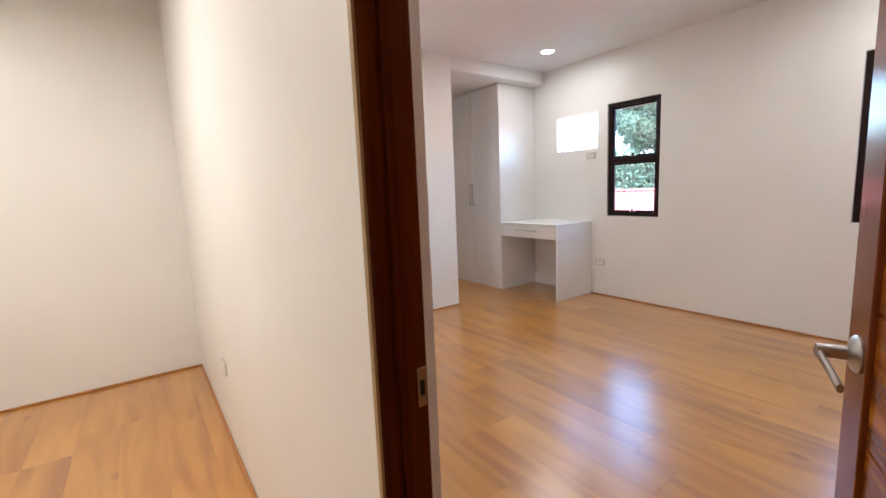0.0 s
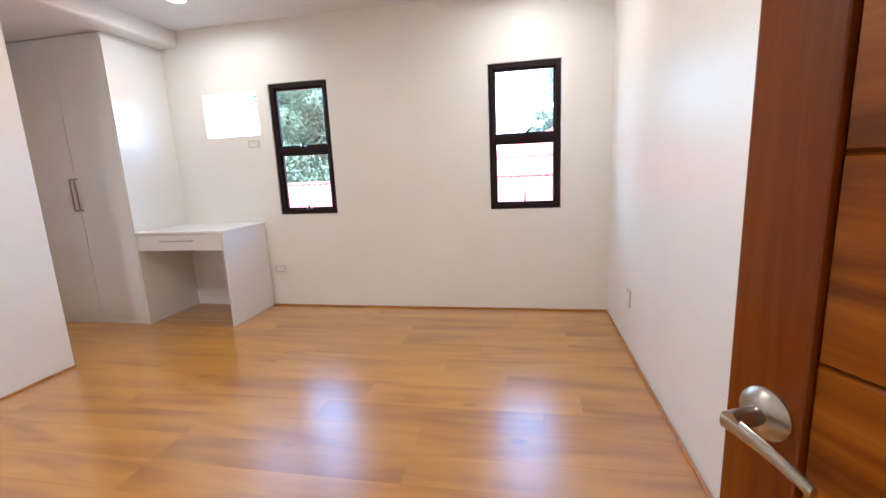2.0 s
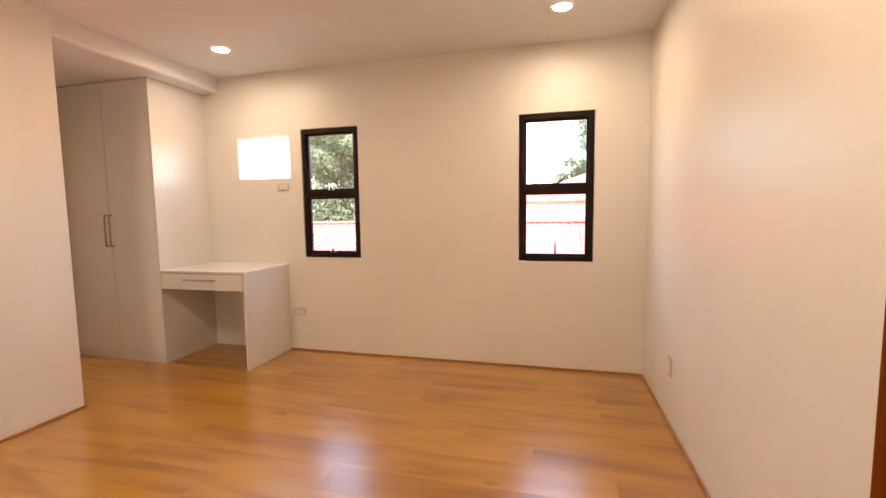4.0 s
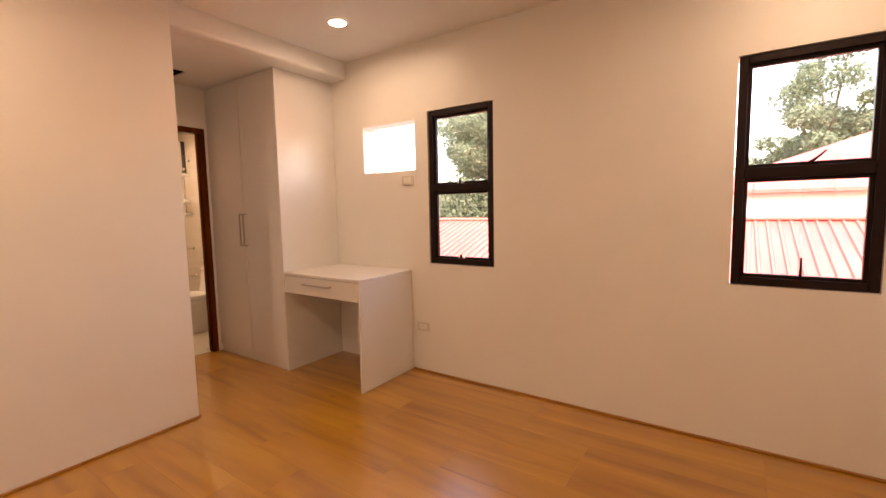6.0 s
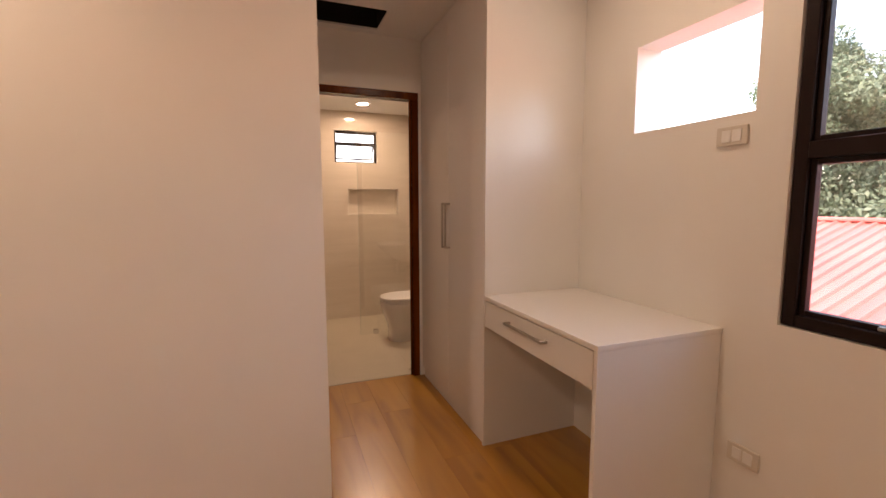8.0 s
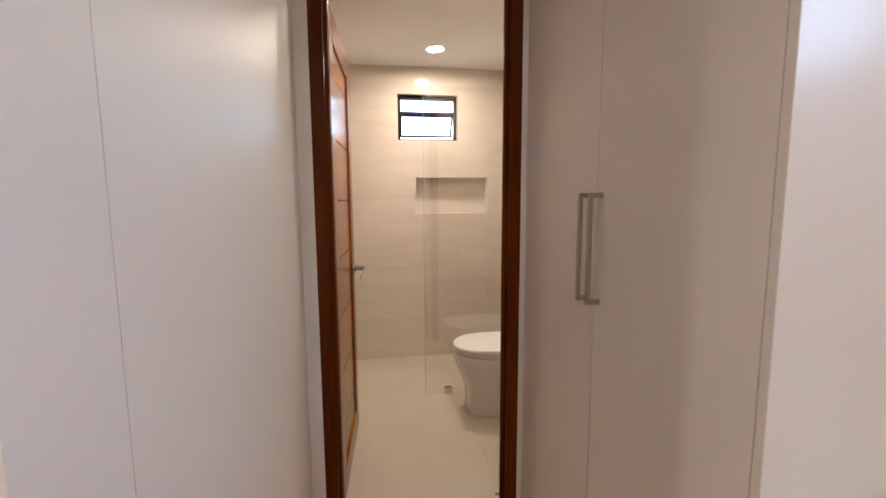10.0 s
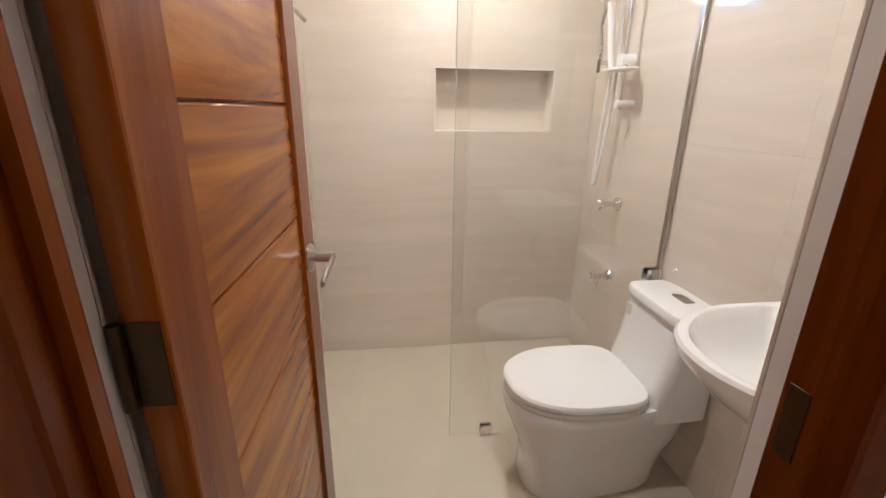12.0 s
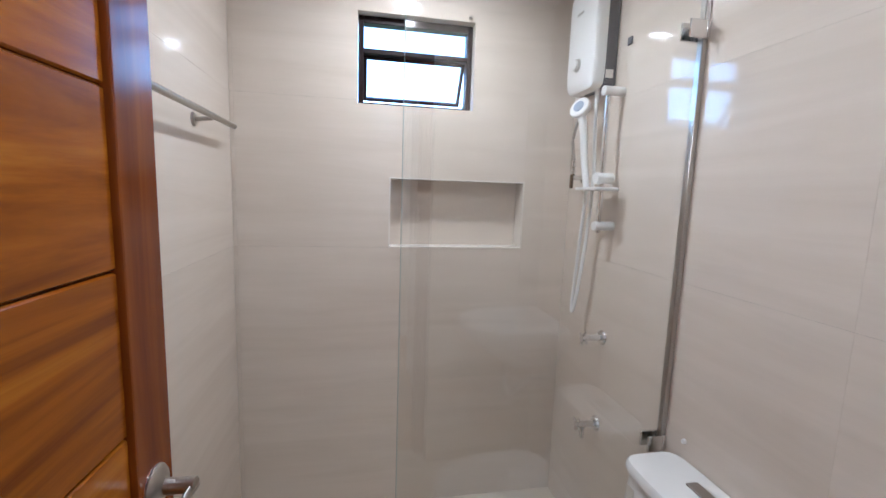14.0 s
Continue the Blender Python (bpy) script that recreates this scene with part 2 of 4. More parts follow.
def tube(points, r, n=10, steps=8):
    """A round tube through the points, smoothed."""
    pts = [Vector(p) for p in points]
    path = []
    for i in range(len(pts) - 1):
        p0, p1, p2, p3 = pts[max(i - 1, 0)], pts[i], pts[i + 1], pts[min(i + 2, len(pts) - 1)]
        for s in range(steps):
            u = s / steps
            path.append(0.5 * ((2 * p1) + (p2 - p0) * u + (2 * p0 - 5 * p1 + 4 * p2 - p3) * u * u + (3 * p1 - p0 - 3 * p2 + p3) * u ** 3))
    path.append(pts[-1])
    rings = []
    for i, p in enumerate(path):
        d = (path[min(i + 1, len(path) - 1)] - path[max(i - 1, 0)]).normalized()
        q = d.to_track_quat("Z", "Y").to_matrix()
        rr = r(i / (len(path) - 1)) if callable(r) else r
        rings.append([p + q @ Vector((rr * math.cos(6.2832 * k / n), rr * math.sin(6.2832 * k / n), 0)) for k in range(n)])
    return loft(rings)


def slab(axis, c0, c1, a0, a1, b0, b1, holes=(), cuts_a=(), cuts_b=()):
    """A plate between c0 and c1 along the axis, with openings (a0, a1, b0, b1) right through it."""
    A = sorted({a0, a1, *cuts_a, *[min(max(h[i], a0), a1) for h in holes for i in (0, 1)]})
    B = sorted({b0, b1, *cuts_b, *[min(max(h[i], b0), b1) for h in holes for i in (2, 3)]})

    def solid(i, j):
        if not (0 <= i < len(A) - 1 and 0 <= j < len(B) - 1):
            return False
        u, v = (A[i] + A[i + 1]) / 2, (B[j] + B[j + 1]) / 2
        return not any(h[0] < u < h[1] and h[2] < v < h[3] for h in holes)

    place = {"x": lambda c, a, b: (c, a, b), "y": lambda c, a, b: (a, c, b), "z": lambda c, a, b: (a, b, c)}[axis]
    bm, made = bmesh.new(), {}

    def vert(c, a, b):
        k = (c, a, b)
        if k not in made:
            made[k] = bm.verts.new(place(c, a, b))
        return made[k]

    for i in range(len(A) - 1):
        for j in range(len(B) - 1):
            if not solid(i, j):
                continue
            q = ((A[i], B[j]), (A[i + 1], B[j]), (A[i + 1], B[j + 1]), (A[i], B[j + 1]))
            for c in (c0, c1):
                bm.faces.new([vert(c, *p) for p in q])
            for (di, dj), (p, r) in (((0, -1), (q[0], q[1])), ((1, 0), (q[1], q[2])), ((0, 1), (q[2], q[3])), ((-1, 0), (q[3], q[0]))):
                if not solid(i + di, j + dj):
                    bm.faces.new([vert(c0, *p), vert(c0, *r), vert(c1, *r), vert(c1, *p)])
    return bm


def structure(name, bm, material, label, category, smooth=False):
    return tagged(part(name, bm, material, smooth=smooth), label, category, kind="structure")

# ---- structure ----
CZ, AZ, BZ = 2.63, 2.485, 2.35       # ceilings: bedroom, wardrobe passage, bathroom
W1, W2 = (2.405, 2.979, 0.904, 2.095), (0.391, 0.982, 0.900, 2.095)
ACH = (3.105, 3.665, 1.655, 2.048)
NWALL, HX, RX = 3.85, 0.455, 0.58
structure("wall_east", slab("x", 4.396, 4.546, -0.15, 5.09, -0.1, 2.9, (W1, W2, ACH)), WALL, "off-white painted bedroom wall with two window openings", "wall")
structure("wall_south", slab("y", -0.15, -0.002, RX, 4.394, -0.1, 2.9), WALL, "off-white painted bedroom side wall", "wall")
structure("wall_west", slab("x", HX, RX, -1.45, 3.848, -0.1, 2.9, ((-0.025, 0.783, -0.2, 2.12),)), WALL, "off-white painted wall with the bedroom doorway", "wall")
structure("wall_north", slab("y", NWALL, NWALL + 0.15, -1.75, 2.963, -0.1, 2.9), WALL, "off-white painted partition wall beside the wardrobe passage", "wall")
structure("wall_passage", slab("x", 2.813, 2.963, NWALL + 0.152, 5.09, -0.1, 2.9), WALL, "off-white painted wall of the wardrobe passage", "wall")
structure("wall_bathroom_door", slab("y", 5.092, 5.24, 2.813, 4.546, -0.1, 2.9, ((3.012, 3.772, -0.2, 2.12),)), WALL, "off-white wall with the bathroom doorway", "wall")
structure("wall_hall_west", slab("x", -1.75, -1.6, -1.45, NWALL - 0.002, -0.1, 2.9), WALL, "plain hall wall", "wall")
structure("wall_hall_south", slab("y", -1.6, -1.452, -1.75, RX, -0.1, 2.9), WALL, "plain hall end wall", "wall")
structure("ceiling", slab("z", CZ, CZ + 0.1, RX, 4.396, 0, NWALL + 0.002), CEIL, "white painted bedroom ceiling", "ceiling")
structure("ceiling_hall", slab("z", CZ, CZ + 0.1, -1.6, HX, -1.45, NWALL), CEIL, "white painted hall ceiling", "ceiling")
bulk = box(2.965, 4.394, NWALL + 0.004, NWALL + 0.08, AZ, 2.9)
bmesh.ops.bevel(bulk, geom=[e for e in bulk.edges if all(v.co.z < 2.6 and v.co.y < NWALL + 0.01 for v in e.verts)], offset=0.022, segments=4, affect="EDGES", profile=0.5)
structure("wall_bulkhead", bulk, CEIL, "white dropped edge between the two ceilings", "wall", True)
structure("ceiling_passage", slab("z", AZ, AZ + 0.012, 2.965, 4.394, NWALL + 0.082, 5.09, ((3.03, 3.462, 4.705, 5.015),)), CEIL, "white dropped ceiling with an open hatch", "ceiling")
# black shaft and lid over the hatch: its darkness is put into the colour
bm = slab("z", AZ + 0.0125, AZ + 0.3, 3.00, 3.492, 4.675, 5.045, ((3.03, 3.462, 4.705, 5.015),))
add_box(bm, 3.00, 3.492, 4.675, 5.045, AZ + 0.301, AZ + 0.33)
structure("ceiling_hatch_shade", bm, BLACK, "black box above the open ceiling hatch, in place of its shade", "ceiling")
structure("ceiling_bathroom", slab("z", BZ, BZ + 0.1, 2.90, 4.37, 5.242, 7.012), CEIL, "white painted bathroom ceiling", "ceiling")
structure("roof", slab("z", 2.9, 3.05, -1.75, 4.75, -1.6, 7.25), OUTER, "flat concrete slab over the rooms", "roof")
BW, NICHE = (3.405, 3.885, 1.787, 2.141), (3.538, 4.137, 1.197, 1.497)
TW, TE, TN, TS = 2.922, 4.351, 7.005, 5.248      # tile faces of the bathroom
walls = {
    "wall_bathroom_north": ("y", TN + 0.009, TN + 0.16, 2.76, 4.546, (BW, NICHE)),
    "wall_bathroom_west": ("x", TW - 0.16, TW - 0.009, 5.242, TN + 0.007, ()),
    "wall_bathroom_east": ("x", TE + 0.009, 4.546, 5.242, TN + 0.007, ()),
}
for wname, (ax, c0, c1, a0, a1, hs) in walls.items():
    structure(wname, slab(ax, c0, c1, a0, a1, -0.1, 2.9, hs), GROUT, "wall behind the beige bathroom tiles", "wall")

# thin brown skirting along the walls
for i, (x0, x1, y0, y1) in enumerate(((4.382, 4.394, 0.016, 3.165), (RX + 0.002, 4.394, 0.002, 0.014), (RX + 0.002, 2.965, NWALL - 0.014, NWALL - 0.002),
                                      (2.965, 2.977, NWALL - 0.002, 5.09), (RX + 0.002, RX + 0.014, 0.88, NWALL - 0.016),
                                      (-1.59, HX - 0.002, NWALL - 0.014, NWALL - 0.002), (HX - 0.014, HX - 0.002, 0.88, NWALL - 0.016))):
    structure("baseboard", box(x0, x1, y0, y1, 0.0, 0.014, 0.003, 1), SKIRT, "thin brown wooden skirting strip", "baseboard")


# ---- doors ----
def door_frame(name, m, wide, high, deep, th, label, hinge_deep=None):
    """Local: x across the opening from the outer edge, y into the wall."""
    t = thing(name, m, label, "door frame", kind="structure")
    part("jamb", box(0, th, 0, hinge_deep or deep, 0, high - th, 0.004, 1), FRAMEW, t)
    part("jamb", box(wide - th, wide, 0, deep, 0, high - th, 0.004, 1), FRAMEW, t)
    part("head", box(0, wide, 0, deep, high - th, high, 0.004, 1), FRAMEW, t)
    part("door_stop", box(th, th + 0.012, deep * 0.35, deep * 0.5, 0, high - th), FRAMEW, t)
    part("door_stop", box(wide - th - 0.012, wide - th, deep * 0.35, deep * 0.5, 0, high - th), FRAMEW, t)
    return t


def handle(leaf, x, z, s, y):
    """A lever that points to the hinge; s: the side of the face."""
    rose = part("rosette", loft([[(x + r * math.cos(a), y + s * d, z + r * math.sin(a)) for a in [6.2832 * k / 28 for k in range(28)]]
                                 for r, d in ((0.037, 0), (0.037, 0.003), (0.033, 0.007), (0.024, 0.011), (0.014, 0.016))]), STEEL, leaf, "brushed steel rosette")
    part("neck", cyl((x, y + s * 0.014, z), (x, y + s * 0.062, z), 0.0135, 0.0135, 18), STEEL, rose)
    rings = []
    for u in [i / 14 for i in range(15)]:
        px, py, pz = x + 0.013 - 0.112 * u, y + s * (0.058 - 0.012 * u * u), z - 0.004 - 0.032 * u * u
        hw, hh = 0.0058, 0.0125 - 0.004 * u
        rings.append([(px, py + hw * math.cos(a), pz + hh * math.sin(a)) for a in [6.2832 * k / 12 for k in range(12)]])
    part("lever", loft(rings), STEEL, rose)


def door_leaf(name, m, wide, high, s, hz, joint, label):
    """Local: x from the hinge; the face seen lies at y = 0, the leaf behind it."""
    t = thing(name, m, label, "door", kind="structure")
    b0, b1 = sorted((0.0, -s * 0.042))
    st = 0.108
    part("stile", box(0, st, b0, b1, 0.012, high, 0.004, 2), MAHOG, t)
    part("stile", box(wide - st, wide, b0, b1, 0.012, high, 0.004, 2), MAHOG, t)
    part("rail", box(st, wide - st, b0, b1, 0.012, 0.13, 0.003, 1), MAHOG_X, t)
    part("rail", box(st, wide - st, b0, b1, high - 0.12, high, 0.003, 1), MAHOG_X, t)
    c0, c1 = sorted((-s * 0.009, -s * 0.034))
    zs = [0.132] + [joint + 0.256 * k for k in range(-8, 8) if 0.19 < joint + 0.256 * k < high - 0.18] + [high - 0.122]
    for i in range(len(zs) - 1):
        c = (zs[i] + zs[i + 1]) / 2
        part("plank", box(st + 0.001, wide - st - 0.001, c0, c1, zs[i] - c + 0.001, zs[i + 1] - c - 0.001, 0.0035, 1), MAHOG_X, t, at=pose(0, 0, c))
    part("panel_back", box(st, wide - st, *sorted((-s * 0.016, -s * 0.028)), 0.131, high - 0.121), FRAMEW, t)
    handle(t, wide - 0.06, hz, s, 0.0)
    part("latch_plate", box(wide - 0.001, wide + 0.0015, *sorted((-s * 0.010, -s * 0.032)), hz - 0.08, hz + 0.08), STEEL, t, "steel latch plate")
    for z in (0.25, 1.05, 1.82):
        h = part("hinge", cyl((-0.006, -s * 0.046, z - 0.05), (-0.006, -s * 0.046, z + 0.05), 0.007, 0.007, 12), BRASS, t, "dark brass butt hinge")
        part("hinge_leaf", box(-0.0015, 0.0, *sorted((-s * 0.004, -s * 0.040)), z - 0.05, z + 0.05), BRASS, h)
    return t


fr = door_frame("door_frame", pose(HX + 0.006, 0.783, 0, 0, 0, -90), 0.807, 2.12, 0.094, 0.013, "dark brown stained wooden door frame of the bedroom")
part("strike_plate", box(0.0125, 0.0145, 0.072, 0.089, 0.892, 0.962, 0.001, 1), STEEL, fr, "steel strike plate")
# black block on the plate, painting the shade inside a latch hole
part("latch_hole_shade", box(0.0140, 0.0152, 0.076, 0.085, 0.912, 0.940), BLACK, fr)
part("bare_edge", box(0.001, 0.0128, -0.006, -0.0005, 0, 2.11), PUTTY, fr, "unpainted pale timber edge")
door_leaf("door_bedroom", pose(0.595, 0.04, 0, 0, 0, 25), 0.81, 2.06, 1, 0.915, 1.265, "open reddish-brown wooden door with horizontal planks and steel lever")
fb = door_frame("door_frame", pose(3.012, 5.088, 0), 0.76, 2.12, 0.09, 0.05, "dark brown stained wooden frame of the bathroom doorway", 0.068)
part("strike_plate", box(0.7085, 0.7115, 0.055, 0.08, 0.94, 1.03, 0.001, 1), BRASS, fb)
door_leaf("door_bathroom", pose(3.066, 5.246, 0, 0, 0, 87.7), 0.72, 2.06, -1, 0.938, 1.312, "bathroom door of reddish-brown planks, standing open inwards")


# ---- windows ----
def awning_window(name, hole, x, label, stay):
    y0, y1, z0, z1 = hole
    t = thing(name, pose(x, (y0 + y1) / 2, z0), label, "window", "bedroom windows", "structure")
    w, h, f, d = (y1 - y0) / 2 - 0.004, z1 - z0 - 0.004, 0.041, 0.065
    zm = 0.592
    frm = part("window_frame", box(0, d, -w, -w + f, 0.004, h, 0.003, 1), ALU, t)
    part("frame_side", box(0, d, w - f, w, 0.004, h, 0.003, 1), ALU, frm)
    part("frame_top", box(0, d, -w + f, w - f, h - f, h, 0.003, 1), ALU, frm)
    part("frame_bottom", box(0, d, -w + f, w - f, 0.004, 0.004 + f, 0.003, 1), ALU, frm)
    part("transom", box(-0.004, d, -w + f, w - f, zm - 0.028, zm + 0.028, 0.003, 1), ALU, frm)
    for a, b in ((0.004 + f, zm - 0.028), (zm + 0.028, h - f)):
        s, e = 0.018, 0.018
        bm = box(e, e + 0.03, -w + f, -w + f + s, a, b, 0.002, 1)
        add_box(bm, e, e + 0.03, w - f - s, w - f, a, b, 0.002, 1)
        add_box(bm, e, e + 0.03, -w + f + s, w - f - s, a, a + s, 0.002, 1)
        add_box(bm, e, e + 0.03, -w + f + s, w - f - s, b - s, b, 0.002, 1)
        sash = part("sash", bm, ALU, t)
        g = part("pane", box(e + 0.012, e + 0.017, -w + f + s - 0.004, w - f - s + 0.004, a + s - 0.004, b - s + 0.004), GLASS, sash, smooth=False)
        g.visible_shadow = False
        lock = part("sash_lock", box(e - 0.014, e, -0.03, 0.03, a + 0.004, a + 0.018, 0.003, 1), STEEL if stay else ALU, sash)
        if stay:
            part("lock_lever", box(e - 0.022, e - 0.012, -0.008, 0.008, a + 0.002, a + 0.04, 0.003, 1), ALU, lock)
        else:
            lean = 0.0 if a < 0.3 else -0.07
            part("lock_lever", tube([(e - 0.017, 0, a + 0.006), (e - 0.022, lean * 0.5, a + (0.055 if a < 0.3 else 0.03)), (e - 0.026, lean, a + (0.115 if a < 0.3 else 0.065))], lambda u: 0.008 - 0.004 * u, 10, 4), ALU, lock, "dark lever handle")
    return t


awning_window("window_1", W1, 4.406, "dark bronze aluminium awning window looking on trees", True)
awning_window("window_2", W2, 4.406, "dark bronze aluminium awning window beside the room corner", False)

bt = thing("window_3", pose(3.645, 7.045, 1.787), "small dark framed bathroom window with the lower sash tilted open", "window", kind="structure")
w, h, f = 0.238, 0.352, 0.022
bm = box(-w, -w + f, 0, 0.05, 0.002, h, 0.002, 1)
add_box(bm, w - f, w, 0, 0.05, 0.002, h, 0.002, 1)
add_box(bm, -w + f, w - f, 0, 0.05, h - f - 0.006, h, 0.002, 1)
add_box(bm, -w + f, w - f, 0, 0.05, 0.002, 0.002 + 0.012, 0.002, 1)
add_box(bm, -w + f, w - f, 0, 0.05, 0.207, 0.227, 0.002, 1)
frm = part("window_frame", bm, ALU, bt)
g = part("pane", box(-w + f, w - f, 0.022, 0.027, 0.227, h - f - 0.006), GLASS, frm, smooth=False)
g.visible_shadow = False
bm = box(-w + f, -w + f + 0.014, 0, 0.02, -0.19, 0, 0.002, 1)
add_box(bm, w - f - 0.014, w - f, 0, 0.02, -0.19, 0, 0.002, 1)
add_box(bm, -w + f + 0.014, w - f - 0.014, 0, 0.02, -0.19, -0.176, 0.002, 1)
add_box(bm, -w + f + 0.014, w - f - 0.014, 0, 0.02, -0.014, 0, 0.002, 1)
sash = part("sash", bm, ALU, bt, at=pose(0, 0.03, 0.204, 32, 0, 0))
g = part("pane", box(-w + f + 0.012, w - f - 0.012, 0.008, 0.012, -0.178, -0.012), GLASS, sash, smooth=False)
g.visible_shadow = False
part("stay", tube([(w - f - 0.004, 0.03, 0.02), (w - f - 0.004, 0.09, 0.06)], 0.003, 8, 4), ALU, bt)


# ---- lamps ----
def downlight(x, y, z, watts):
    t = thing("downlight", pose(x, y, z), "lit round recessed downlight with a white rim", "ceiling light", "recessed downlights")
    n = 40
    ang = [6.2832 * k / n for k in range(n)]
    part("rim", loft([[(r * math.cos(a), r * math.sin(a), d) for a in ang] for r, d in ((0.056, -0.001), (0.058, -0.008), (0.072, -0.006), (0.075, -0.0005))], cap=False), PLASTIC, t)
    part("diffuser", cyl((0, 0, -0.004), (0, 0, -0.001), 0.056, 0.056, n), GLOW, t)
    lamp = new("downlight_lamp", bpy.data.lights.new("downlight_lamp", "AREA"))
    lamp.data.shape, lamp.data.size, lamp.data.energy, lamp.data.color = "DISK", 0.10, watts, WARM
    lamp.data.spread = radians(172)
    lamp.matrix_basis = pose(x, y, z - 0.010)


for lx, ly in ((3.79, 0.66), (3.79, 3.28), (1.6, 0.66), (1.6, 3.28)):
    downlight(lx, ly, CZ, LAMP_W * (0.45 if lx > 3 else 1.2))
# fill light, not a known fitting: added out of view to brighten the hall
downlight(-0.75, 2.2, CZ, HALL_FILL)
downlight(3.65, 6.58, BZ, LAMP_BATH)
downlight(3.65, 5.60, BZ, LAMP_BATH * 0.55)


# ---- bedroom fittings ----
def plate(m, label, wide=0.118, high=0.072, keys=2):
    """A wall plate: local x across, z up, facing -y."""
    t = thing("wall_plate", m, label, "outlet", "switch and outlet plates")
    part("cover", box(-wide / 2, wide / 2, -0.009, 0, -high / 2, high / 2, 0.003, 2), SWITCH, t)
    for k in range(keys):
        c = (k - (keys - 1) / 2)
        if wide > high:
            part("module", box(c * 0.04 - 0.017, c * 0.04 + 0.017, -0.011, -0.008, -0.022, 0.022, 0.001, 1), PLASTIC, t)
        else:
            part("module", box(-0.020, 0.020, -0.011, -0.008, c * 0.04 - 0.017, c * 0.04 + 0.017, 0.001, 1), PLASTIC, t)
    return t


plate(pose(4.394, 3.180, 1.575, 0, 0, -90), "beige plastic outlet plate under the wall opening")
plate(pose(4.394, 3.055, 0.378, 0, 0, -90), "beige plastic double outlet low on the wall by the desk")
plate(pose(3.62, 0.0, 0.355, 0, 0, 180), "upright beige outlet plate low on the wall", 0.072, 0.118)
plate(pose(4.350, 5.705, 0.385, 0, 0, -90), "beige outlet plate low under the wash basin", 0.10, 0.072, 1)
plate(pose(HX, 2.55, 0.41, 0, 0, -90), "beige outlet plate low on the hall wall", 0.118, 0.072)


def bar_handle(name, bm_parent, p, axis, length, stand, label=""):
    """A square bar on two feet; p: its middle on the face, which looks to -x."""
    x, y, z = p
    L = length / 2
    a = (lambda u: (y + u, z)) if axis == "y" else (lambda u: (y, z + u))
    bm = bmesh.new()
    for u in (-L + 0.006, L - 0.006):
        cy, cz = a(u)
        add_box(bm, x - stand, x, cy - 0.006, cy + 0.006, cz - 0.006, cz + 0.006, 0.001, 1)
    (y0, z0), (y1, z1) = a(-L), a(L)
    add_box(bm, x - stand - 0.009, x - stand + 0.001, y0 - (0.006 if axis == "z" else 0), y1 + (0.006 if axis == "z" else 0),
            z0 - (0.006 if axis == "y" else 0), z1 + (0.006 if axis == "y" else 0), 0.0012, 1)
    return part(name, bm, STEEL, bm_parent, label)


FX = 3.792
wd = thing("wardrobe", pose(FX, 4.035, 0), "tall white laminate wardrobe with two hinged doors up to the ceiling", "wardrobe")
part("side_panel", box(0.0, 0.6035, 0, 0.018, 0, AZ - 0.003, 0.0012, 1), LAMINATE, wd)
part("side_panel", box(0.02, 0.6035, 1.034, 1.052, 0, AZ - 0.003, 0.0012, 1), LAMINATE, wd)
part("top_panel", box(0.02, 0.6035, 0.018, 1.034, AZ - 0.03, AZ - 0.005), LAMINATE, wd)
part("back_panel", box(0.590, 0.6035, 0.018, 1.034, 0.07, AZ - 0.03), LAMINATE, wd)
part("plinth", box(0.012, 0.028, 0.018, 1.034, 0, 0.072), LAMINATE, wd)
for a, b, hy in ((0.0195, 0.5165, 0.490), (0.5195, 1.052, 0.543)):
    d = part("door", box(0.0, 0.018, a, b, 0.076, AZ - 0.008, 0.0015, 1), LAMINATE, wd)
    bar_handle("handle", d, (-0.0003, hy, 1.186), "z", 0.285, 0.028, "brushed steel bar handle")

dk = thing("desk", pose(FX, 3.172, 0), "white laminate built-in dressing desk with one drawer", "desk")
part("top", box(-0.004, 0.6035, -0.004, 0.860, 0.820, 0.842, 0.0025, 2), LAMINATE, dk)
part("side_panel", box(0.0, 0.6035, 0.0, 0.020, 0.0, 0.819, 0.0015, 1), LAMINATE, dk)
part("back_rail", box(0.585, 0.6035, 0.020, 0.860, 0.55, 0.819), LAMINATE, dk)
dr = part("drawer", box(0.0, 0.018, 0.023, 0.857, 0.676, 0.815, 0.0015, 1), LAMINATE, dk)
part("drawer_box", box(0.018, 0.50, 0.035, 0.845, 0.69, 0.80), LAMINATE, dr)
bar_handle("handle", dr, (0.0, 0.445, 0.765), "y", 0.31, 0.026, "brushed steel bar handle")

# ---- bathroom: floor details and tiles come at the end ----


def ring_superellipse(cx, cy, z, a0, a1, b, p=2.4, n=40, tilt=0.0, q=0):
    """Egg ring: a0 towards -x, a1 towards +x, half width b."""
    pts = []
    for k in range(n):
        t = 6.2832 * k / n
        c, s = math.cos(t), math.sin(t)
        e = q if q and c > 0 else p
        r = (abs(c) ** e + abs(s) ** e) ** (-1 / e)
        pts.append((cx + (a1 if c > 0 else a0) * r * c, cy + b * r * s, z + tilt * r * c))
    return pts


